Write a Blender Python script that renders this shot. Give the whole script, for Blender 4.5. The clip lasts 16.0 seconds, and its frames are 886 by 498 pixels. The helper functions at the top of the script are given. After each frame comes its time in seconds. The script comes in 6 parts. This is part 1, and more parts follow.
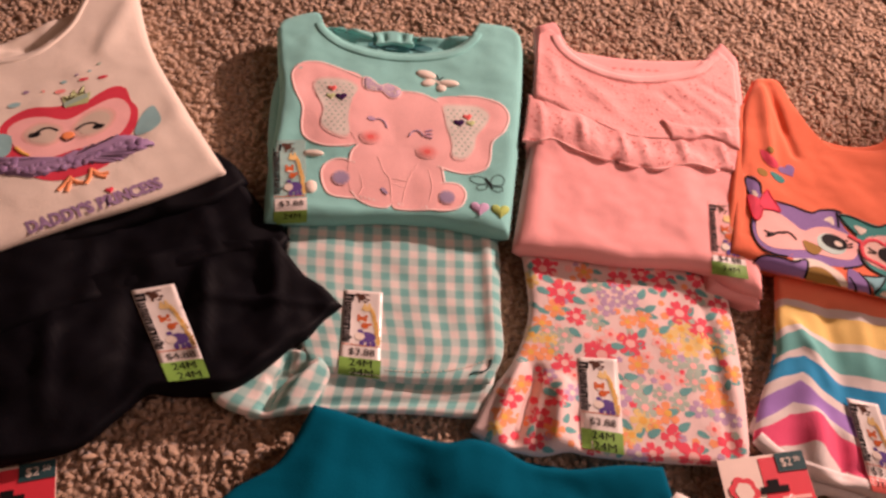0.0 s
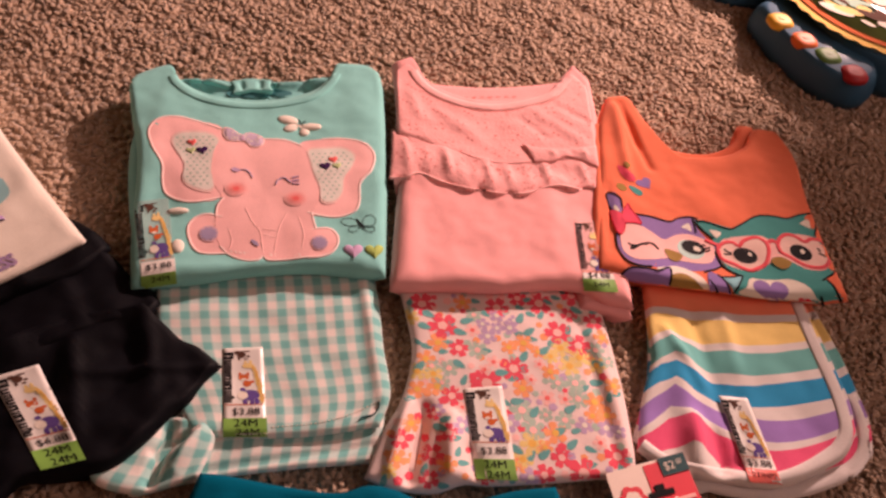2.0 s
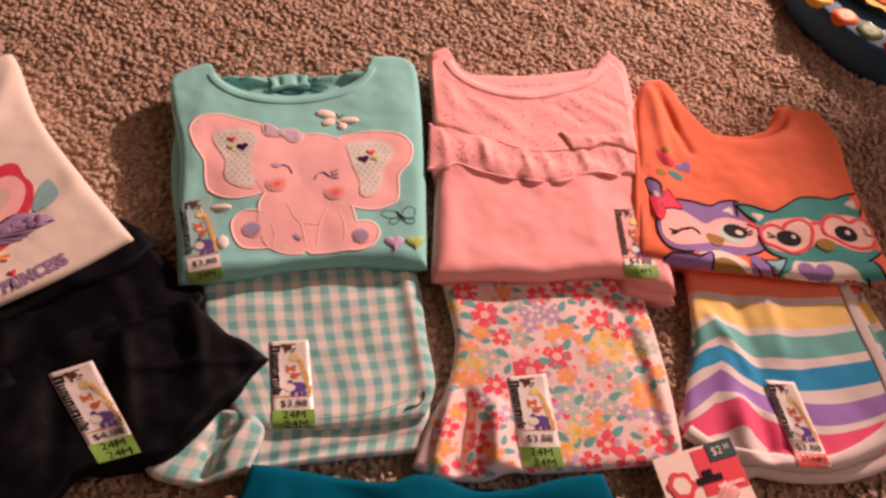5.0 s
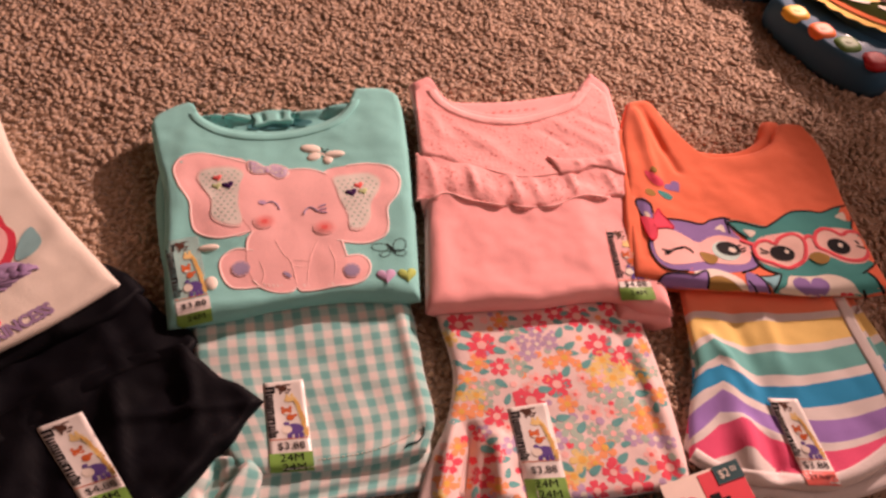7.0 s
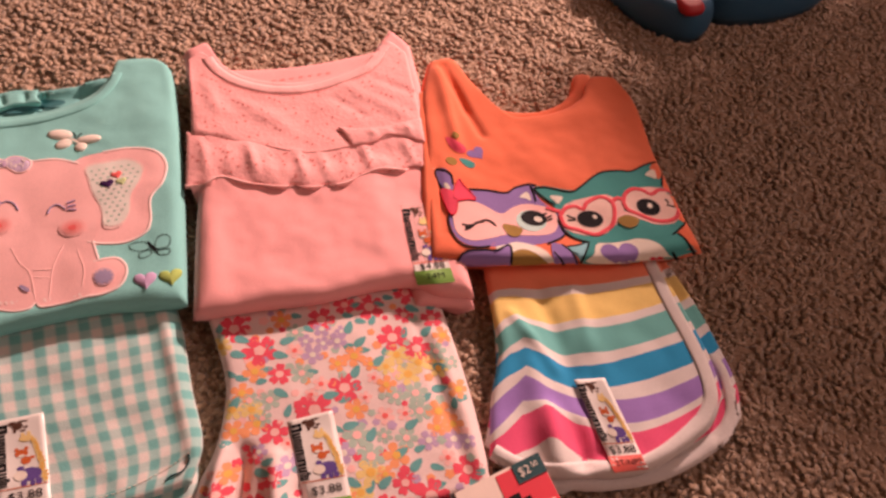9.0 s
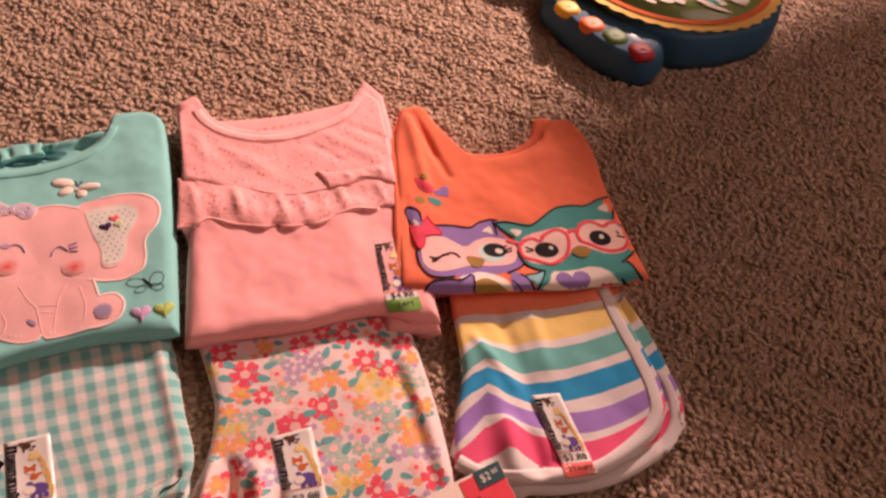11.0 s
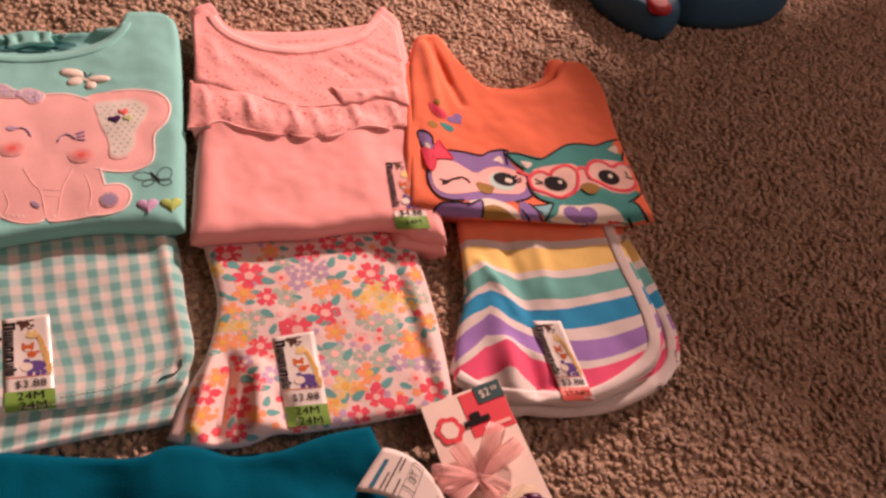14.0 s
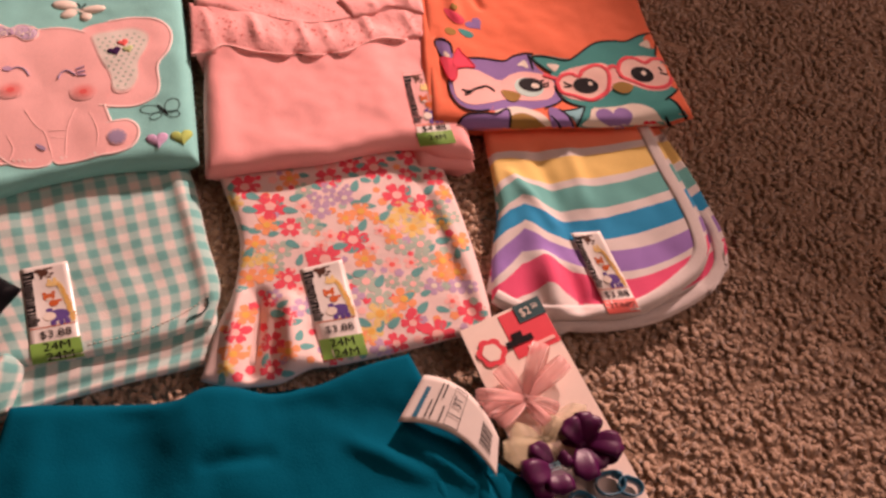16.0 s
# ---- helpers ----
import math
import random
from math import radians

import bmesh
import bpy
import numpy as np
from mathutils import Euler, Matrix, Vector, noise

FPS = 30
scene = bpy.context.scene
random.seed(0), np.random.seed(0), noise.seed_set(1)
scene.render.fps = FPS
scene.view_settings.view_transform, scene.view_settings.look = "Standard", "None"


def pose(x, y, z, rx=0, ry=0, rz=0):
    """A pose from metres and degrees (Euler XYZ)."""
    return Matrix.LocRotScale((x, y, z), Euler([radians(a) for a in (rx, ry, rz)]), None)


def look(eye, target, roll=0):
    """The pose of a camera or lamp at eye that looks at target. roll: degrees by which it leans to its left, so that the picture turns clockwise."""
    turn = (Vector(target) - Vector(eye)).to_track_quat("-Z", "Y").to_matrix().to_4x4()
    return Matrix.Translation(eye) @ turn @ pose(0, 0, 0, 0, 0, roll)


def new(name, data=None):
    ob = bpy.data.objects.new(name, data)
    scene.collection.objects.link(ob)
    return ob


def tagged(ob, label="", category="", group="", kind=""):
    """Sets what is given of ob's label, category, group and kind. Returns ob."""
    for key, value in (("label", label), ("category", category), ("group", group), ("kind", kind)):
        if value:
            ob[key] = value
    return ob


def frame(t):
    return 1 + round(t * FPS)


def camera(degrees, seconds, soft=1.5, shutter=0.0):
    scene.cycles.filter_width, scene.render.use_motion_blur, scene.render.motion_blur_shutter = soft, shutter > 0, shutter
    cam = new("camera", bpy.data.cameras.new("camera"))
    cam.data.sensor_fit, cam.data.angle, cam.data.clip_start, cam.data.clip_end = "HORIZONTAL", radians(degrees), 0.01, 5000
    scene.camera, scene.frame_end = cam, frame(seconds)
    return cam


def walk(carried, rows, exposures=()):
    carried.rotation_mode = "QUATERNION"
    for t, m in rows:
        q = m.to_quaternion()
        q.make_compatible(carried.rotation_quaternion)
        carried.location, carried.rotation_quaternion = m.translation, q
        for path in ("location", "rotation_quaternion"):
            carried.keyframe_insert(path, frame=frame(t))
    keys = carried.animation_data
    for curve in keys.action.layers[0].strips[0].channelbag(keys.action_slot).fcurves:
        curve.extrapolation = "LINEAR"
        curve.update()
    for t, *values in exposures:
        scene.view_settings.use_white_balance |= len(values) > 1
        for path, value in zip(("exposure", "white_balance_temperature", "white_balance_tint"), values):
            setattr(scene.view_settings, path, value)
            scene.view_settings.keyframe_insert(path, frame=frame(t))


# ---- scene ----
cam = camera(56.3, 16.0, soft=2.7)
PATH = [
    (0, (0.0770, 0.1000, 0.6325), (0.3001, 1.4927, -1.1845), 9.4),
    (0.5, (0.1035, 0.1058, 0.6187), (0.3783, 1.4892, -1.1983), 9.5),
    (1, (0.1173, 0.1207, 0.6164), (0.5347, 1.4789, -1.1925), 11.5),
    (1.5, (0.1138, 0.1253, 0.6348), (0.6842, 1.4743, -1.1385), 13.5),
    (2, (0.0931, 0.1104, 0.6486), (0.6083, 1.5145, -1.0982), 12.0),
    (2.5, (0.0931, 0.1219, 0.6429), (0.5210, 1.5467, -1.1109), 8.9),
    (3, (0.0920, 0.1334, 0.6256), (0.5186, 1.5433, -1.1408), 9.0),
    (3.5, (0.0862, 0.1495, 0.6118), (0.5554, 1.5111, -1.1810), 10.6),
    (4, (0.0874, 0.1380, 0.6233), (0.5347, 1.4927, -1.1810), 9.7),
    (6.5, (0.0816, 0.0943, 0.6693), (0.5221, 1.5559, -1.0511), 6.4),
    (7, (0.0816, 0.1219, 0.6463), (0.5520, 1.5651, -1.0821), 6.5),
    (7.5, (0.1323, 0.1230, 0.6394), (0.5888, 1.5479, -1.1074), 5.0),
    (8, (0.2058, 0.1426, 0.6210), (0.7095, 1.5329, -1.1396), 4.4),
    (8.5, (0.2530, 0.1725, 0.5911), (0.8901, 1.4685, -1.1983), 7.4),
    (9, (0.2024, 0.1667, 0.6118), (0.9326, 1.4225, -1.1707), 11.6),
    (11.5, (0.2001, 0.1012, 0.6704), (0.9786, 1.4306, -1.0373), 9.7),
    (12, (0.2449, 0.0978, 0.6509), (0.9706, 1.4329, -1.0753), 6.6),
    (12.5, (0.2012, 0.1000, 0.6555), (0.9281, 1.4225, -1.0798), 9.7),
    (13, (0.1736, 0.0931, 0.6704), (0.9177, 1.4639, -1.0189), 11.8),
    (13.5, (0.1679, 0.0874, 0.6532), (0.9522, 1.4295, -1.0419), 13.5),
    (14, (0.1587, 0.0851, 0.6279), (0.9844, 1.3351, -1.1178), 17.6),
    (14.5, (0.1805, 0.1092, 0.6394), (1.0223, 1.2857, -1.1488), 20.2),
    (15, (0.1644, 0.0978, 0.6348), (0.9326, 1.2926, -1.1741), 16.4),
    (15.5, (0.1690, 0.1023, 0.6083), (0.8395, 1.2937, -1.2408), 10.1),
    (16, (0.1679, 0.1058, 0.5957), (0.8843, 1.2052, -1.2937), 13.3),
]
walk(cam, [(t, look(eye, target, roll)) for t, eye, target, roll in PATH])

# ---- world and light ----
from mathutils.bvhtree import BVHTree

world = bpy.data.worlds.new("world")
scene.world = world
world.use_nodes = True
world.node_tree.nodes["Background"].inputs[0].default_value = (1.0, 0.68, 0.58, 1)
world.node_tree.nodes["Background"].inputs[1].default_value = 0.03
scene.view_settings.exposure = 0.0


def area(name, eye, target, size, watts, colour):
    data = bpy.data.lights.new(name, "AREA")
    data.shape, data.size, data.energy, data.color = "DISK", size, watts, colour
    ob = new(name, data)
    ob.matrix_world = look(eye, target)
    return ob


shaded = bpy.data.lights.new("shaded_lamp", "SPOT")
shaded.energy, shaded.color, shaded.shadow_soft_size = 442, (1.0, 0.628, 0.552), 0.08
shaded.spot_size, shaded.spot_blend = radians(80), 1.0
new("shaded_lamp", shaded).matrix_world = look((2.05, 2.0, 1.15), (0.66, 1.04, 0))
# Fill without a fixture, added to brighten the darker right side.
area("fill_light", (1.9, -0.3, 1.6), (0.9, 0.4, 0), 1.6, 12.5, (1.0, 0.63, 0.56))


# ---- materials ----
def material(name, colour, rough=0.9, metal=0.0, vary=0.12, scale=40.0, fine=900.0, bump=0.25, depth=0.0006, sheen=0.0, coat=0.0,
             island=0.0, alpha=1.0, spec=0.5):
    m = bpy.data.materials.new(name)
    m.use_nodes = True
    n, k = m.node_tree.nodes, m.node_tree.links
    p = n["Principled BSDF"]
    p.inputs["Roughness"].default_value = rough
    p.inputs["Metallic"].default_value = metal
    p.inputs["Specular IOR Level"].default_value = spec
    p.inputs["Sheen Weight"].default_value = sheen
    p.inputs["Sheen Roughness"].default_value = 0.6
    p.inputs["Coat Weight"].default_value = coat
    p.inputs["Coat Roughness"].default_value = 0.15
    p.inputs["Alpha"].default_value = alpha
    tc = n.new("ShaderNodeTexCoord")
    big = n.new("ShaderNodeTexNoise")
    big.inputs["Scale"].default_value, big.inputs["Detail"].default_value = scale, 4
    small = n.new("ShaderNodeTexNoise")
    small.inputs["Scale"].default_value, small.inputs["Detail"].default_value = fine, 2
    for x in (big, small):
        k.new(tc.outputs["Object"], x.inputs["Vector"])
    add = n.new("ShaderNodeMath")
    add.operation = "ADD"
    k.new(big.outputs["Fac"], add.inputs[0])
    k.new(small.outputs["Fac"], add.inputs[1])
    last = add
    if island:
        geo = n.new("ShaderNodeNewGeometry")
        mul = n.new("ShaderNodeMath")
        mul.operation, mul.inputs[1].default_value, mul.inputs[2].default_value = "MULTIPLY_ADD", island, -island / 2
        k.new(geo.outputs["Random Per Island"], mul.inputs[0])
        more = n.new("ShaderNodeMath")
        more.operation = "ADD"
        k.new(add.outputs[0], more.inputs[0])
        k.new(mul.outputs[0], more.inputs[1])
        last = more
    span = n.new("ShaderNodeMapRange")
    span.inputs["From Min"].default_value, span.inputs["From Max"].default_value = 0.6, 1.4
    span.inputs["To Min"].default_value, span.inputs["To Max"].default_value = 1 - vary, 1 + vary
    span.clamp = False
    k.new(last.outputs[0], span.inputs["Value"])
    tint = n.new("ShaderNodeVectorMath")
    tint.operation = "SCALE"
    tint.name = "tint"
    tint.inputs[0].default_value = colour
    k.new(span.outputs[0], tint.inputs["Scale"])
    k.new(tint.outputs[0], p.inputs["Base Color"])
    if bump:
        b = n.new("ShaderNodeBump")
        b.inputs["Strength"].default_value, b.inputs["Distance"].default_value = bump, depth
        k.new(small.outputs["Fac"], b.inputs["Height"])
        k.new(b.outputs[0], p.inputs["Normal"])
    return m


def knit(name, colour, **more):
    return material(name, colour, **{"rough": 0.92, "vary": 0.06, "scale": 25, "fine": 700, "bump": 0.35, "depth": 0.0008, "sheen": 0.12, "spec": 0.12, **more})


def vinyl(name, colour, **more):
    return material(name, colour, **{"rough": 0.45, "vary": 0.05, "bump": 0.1, **more})


def recolour(m, make):
    """Feeds the material's tint from a pattern that make(nodes, links) returns."""
    k = m.node_tree.links
    k.new(make(m.node_tree.nodes, k), m.node_tree.nodes["tint"].inputs[0])
    return m


def mix(n, k, fac, a, b):
    x = n.new("ShaderNodeMix")
    x.data_type = "RGBA"
    k.new(fac, x.inputs["Factor"])
    for value, socket in ((a, x.inputs["A"]), (b, x.inputs["B"])):
        if isinstance(value, tuple):
            socket.default_value = (*value, 1)
        else:
            k.new(value, socket)
    return x.outputs["Result"]


def gingham_pattern(n, k):
    uv = n.new("ShaderNodeUVMap")
    split = n.new("ShaderNodeSeparateXYZ")
    k.new(uv.outputs[0], split.inputs[0])
    bands = []
    for axis in (0, 1):
        wave = n.new("ShaderNodeMath")
        wave.operation, wave.inputs[1].default_value = "PINGPONG", 0.0083
        k.new(split.outputs[axis], wave.inputs[0])
        edge = n.new("ShaderNodeMapRange")
        edge.inputs["From Min"].default_value, edge.inputs["From Max"].default_value = 0.0030, 0.0053
        k.new(wave.outputs[0], edge.inputs["Value"])
        bands.append(edge.outputs[0])
    light, mid, dark = (0.86, 0.80, 0.745), (0.42, 0.66, 0.62), (0.20, 0.52, 0.49)
    return mix(n, k, bands[0], mix(n, k, bands[1], light, (0.57, 0.71, 0.665)), mix(n, k, bands[1], mid, dark))


def stripe_pattern(n, k):
    uv = n.new("ShaderNodeUVMap")
    split = n.new("ShaderNodeSeparateXYZ")
    k.new(uv.outputs[0], split.inputs[0])
    ramp = n.new("ShaderNodeValToRGB")
    ramp.color_ramp.interpolation = "CONSTANT"
    white = (0.78, 0.72, 0.69)
    stops = [(0.0, (0.95, 0.29, 0.16)), (0.255, white), (0.30, (0.90, 0.66, 0.22)), (0.42, white), (0.46, (0.16, 0.48, 0.45)), (0.555, white),
             (0.595, (0.025, 0.31, 0.58)), (0.68, white), (0.73, (0.36, 0.22, 0.58)), (0.81, white), (0.845, (0.82, 0.10, 0.22)), (0.925, white)]
    e = ramp.color_ramp.elements
    e[0].position, e[0].color = 0, (*stops[0][1], 1)
    e[1].position, e[1].color = stops[1][0], (*stops[1][1], 1)
    for at, c in stops[2:]:
        e.new(at).color = (*c, 1)
    k.new(split.outputs[1], ramp.inputs[0])
    return ramp.outputs[0]


M = {}
M["carpet"] = material("carpet_pile", (0.455, 0.312, 0.210), rough=1.0, spec=0.05, vary=0.14, scale=9, fine=500, bump=0.4, depth=0.002, island=0.40, sheen=0.35)
M["backing"] = material("carpet_backing", (0.37, 0.258, 0.183), rough=1.0, spec=0.05, vary=0.3, scale=12, fine=170, bump=1.0, depth=0.006)
M["wall"] = material("wall_paint", (0.62, 0.56, 0.48), rough=0.9, vary=0.04, scale=2, fine=120, bump=0.2, depth=0.001)
M["ceiling"] = material("ceiling_paint", (0.78, 0.75, 0.70), rough=0.95, vary=0.04, scale=2, fine=80, bump=0.4, depth=0.002)
M["aqua"] = knit("aqua_jersey", (0.27, 0.655, 0.615))
# a darker tone of the jersey, for the back panel and lower layer
M["aqua_dark"] = knit("aqua_darker", (0.22, 0.55, 0.53))
# dark tone for the shade painted into the neck opening
M["aqua_neck_shade"] = knit("aqua_neck_shade", (0.05, 0.22, 0.24))
M["pink"] = knit("pink_jersey", (1.0, 0.462, 0.452), sheen=0.03)
M["rib"] = knit("pink_rib", (0.99, 0.52, 0.505), fine=320, bump=0.6, depth=0.0012)
M["pink_eyelet"] = knit("pink_eyelet", (1.0, 0.475, 0.46), sheen=0.03, fine=260, bump=0.5, depth=0.0012, vary=0.09)
M["orange"] = knit("orange_jersey", (0.90, 0.203, 0.098))
M["lens"] = knit("lens_print", (0.93, 0.64, 0.56))
M["rim"] = knit("rim_print", (0.86, 0.10, 0.13))
M["white"] = knit("white_jersey", (0.86, 0.77, 0.66))
M["navy"] = knit("navy_cotton", (0.0030, 0.0027, 0.0048), sheen=0.0, vary=0.35, rough=0.62, spec=0.11)
M["teal"] = knit("teal_jersey", (0.0, 0.105, 0.175), sheen=0.0, spec=0.05)
M["gingham"] = recolour(knit("gingham_cotton", (1, 1, 1), vary=0.05), gingham_pattern)
M["stripes"] = recolour(knit("striped_jersey", (1, 1, 1), vary=0.05), stripe_pattern)
M["binding"] = knit("white_binding", (0.74, 0.68, 0.65), fine=400)
M["floral"] = knit("floral_ground", (0.88, 0.69, 0.655))
M["film"] = material("sticker_film", (0.84, 0.80, 0.75), rough=0.4, vary=0.03, bump=0.0, coat=0.15)
M["clear"] = material("clear_film", (0.8, 0.78, 0.74), rough=0.24, vary=0.03, bump=0.0, spec=0.25, alpha=0.16)
M["green_band"] = vinyl("green_band", (0.24, 0.47, 0.09), rough=0.42, coat=0.1)
M["red_band"] = vinyl("red_band", (0.85, 0.13, 0.10), rough=0.42, coat=0.1)
M["ink"] = vinyl("black_ink", (0.012, 0.010, 0.012), rough=0.8, spec=0.15)
for name, c in {"coral": (0.99, 0.56, 0.54), "satin_edge": (0.99, 0.72, 0.69), "soft_blush": (0.95, 0.33, 0.31), "blush": (0.92, 0.17, 0.16), "ear_spot": (0.80, 0.76, 0.69), "violet": (0.30, 0.20, 0.47),                 "plum": (0.05, 0.015, 0.08), "crimson": (0.72, 0.03, 0.06), "hot_pink": (0.85, 0.085, 0.15), "rose": (0.97, 0.56, 0.52),
                "cream": (0.84, 0.76, 0.66), "sea": (0.075, 0.33, 0.31), "sage": (0.40, 0.56, 0.46), "mint": (0.55, 0.74, 0.69), "tangerine": (0.95, 0.33, 0.13), "lemon": (0.87, 0.66, 0.27),
                "gold": (0.36, 0.22, 0.06), "sky": (0.30, 0.60, 0.66), "brown": (0.10, 0.045, 0.03), "fox": (0.62, 0.14, 0.04), "grape": (0.13, 0.08, 0.30),
                "lining_blend": (0.93, 0.62, 0.58), "lining_edge": (0.87, 0.69, 0.63), "cheek_faint": (0.985, 0.51, 0.49), "cheek_pale": (0.975, 0.45, 0.43), "cheek_mid": (0.96, 0.37, 0.35), "pad_blend": (0.70, 0.46, 0.53), "quilt_pink": (0.99, 0.60, 0.575), "red_thread": (0.80, 0.14, 0.13), "pale_lime": (0.52, 0.60, 0.30), "lilac_thread": (0.58, 0.40, 0.60), "eyelet_pink": (0.82, 0.24, 0.22), "petal_red": (0.86, 0.105, 0.155), "petal_orange": (0.96, 0.40, 0.19), "petal_lilac": (0.56, 0.40, 0.58), "petal_sage": (0.46, 0.58, 0.49), "print_leaf": (0.16, 0.43, 0.42), "owl_red": (0.74, 0.06, 0.10), "owl_pale": (0.66, 0.56, 0.46), "owl_blend": (0.88, 0.52, 0.46), "rose_grey": (0.76, 0.54, 0.46), "owl_aqua": (0.32, 0.58, 0.60), "puff_lime": (0.42, 0.56, 0.15), "rim_yellow": (0.88, 0.58, 0.17), "mauve": (0.36, 0.25, 0.42), "wool": (0.30, 0.20, 0.36),
                "grey_blue": (0.40, 0.33, 0.50), "amber": (0.88, 0.52, 0.12), "bow_lilac": (0.60, 0.47, 0.64), "pale_amber": (0.88, 0.66, 0.28)}.items():
    M[name] = material(name + "_print", c, rough=0.85, vary=0.07, fine=600, bump=0.15, spec=0.15)
M["toy_blue"] = vinyl("blue_plastic", (0.030, 0.105, 0.185), rough=0.62, coat=0.05, spec=0.3)
M["card"] = vinyl("white_card", (0.93, 0.77, 0.67), rough=0.5)
M["card_red"] = vinyl("red_card_print", (0.80, 0.05, 0.08), rough=0.4)
M["slate"] = vinyl("slate_print", (0.03, 0.085, 0.095), rough=0.6, spec=0.2)
M["organza"] = material("pink_organza", (1.0, 0.52, 0.48), rough=0.45, vary=0.08, fine=1500, alpha=0.36, sheen=0.3)
M["organza_edge"] = material("organza_selvedge", (1.0, 0.62, 0.57), rough=0.4, vary=0.06, fine=1500, alpha=0.75, sheen=0.3)
M["yellow_net"] = material("yellow_organza", (0.92, 0.80, 0.52), rough=0.5, vary=0.08, fine=1500, alpha=0.24, sheen=0.3)
M["satin"] = material("purple_satin", (0.085, 0.004, 0.065), rough=0.40, vary=0.2, fine=700, spec=0.35)
M["blue_satin"] = material("blue_satin", (0.02, 0.17, 0.28), rough=0.3, vary=0.15, fine=700, sheen=0.2)
M["paper"] = material("paper", (0.82, 0.74, 0.68), rough=0.7, vary=0.05, bump=0.1)


# ---- building ----
def spline(points, count, closed=False):
    """Catmull-Rom curve through the points, at count even steps."""
    p = [np.array(q, float) for q in points]
    ends = [p[-1], *p, p[0], p[1]] if closed else [2 * p[0] - p[1], *p, 2 * p[-1] - p[-2]]
    out = []
    for a, b, c, d in zip(ends, ends[1:], ends[2:], ends[3:]):
        for s in np.linspace(0, 1, 16, endpoint=False):
            out.append(0.5 * (2 * b + (c - a) * s + (2 * a - 5 * b + 4 * c - d) * s * s + (3 * b - a - 3 * c + d) * s**3))
    out.append(ends[-2])
    out = np.array(out)
    run = np.r_[0, np.cumsum(np.linalg.norm(np.diff(out, axis=0), axis=1))]
    at = np.linspace(0, run[-1], count + (1 if closed else 0))
    got = np.stack([np.interp(at, run, out[:, n]) for n in range(out.shape[1])], 1)
    return got[:-1] if closed else got


def place(ob):
    at = Vector((0, 0, 0))
    while ob:
        at += ob.location
        ob = ob.parent
    return at


def thing(name, at, label, category, group=""):
    ob = new(name)
    ob.empty_display_size = 0.02
    ob.location = at
    return tagged(ob, label, category, group)


def part(name, bm, mat, parent, label="", smooth=True):
    """Links a bmesh in world places as one mesh object under a thing or a part."""
    base = place(parent)
    for v in bm.verts:
        v.co -= base
    me = bpy.data.meshes.new(name)
    for f in bm.faces:
        f.smooth = smooth
    bm.to_mesh(me)
    bm.free()
    for m in mat if isinstance(mat, (list, tuple)) else [mat]:
        me.materials.append(m)
    ob = new(name, me)
    ob.parent = parent
    return tagged(ob, label)


def wave(x, y, seed, size):
    return noise.noise(Vector((x / size, y / size, seed * 7.3)))


MIDDLE = np.array((0.11, 0.12))


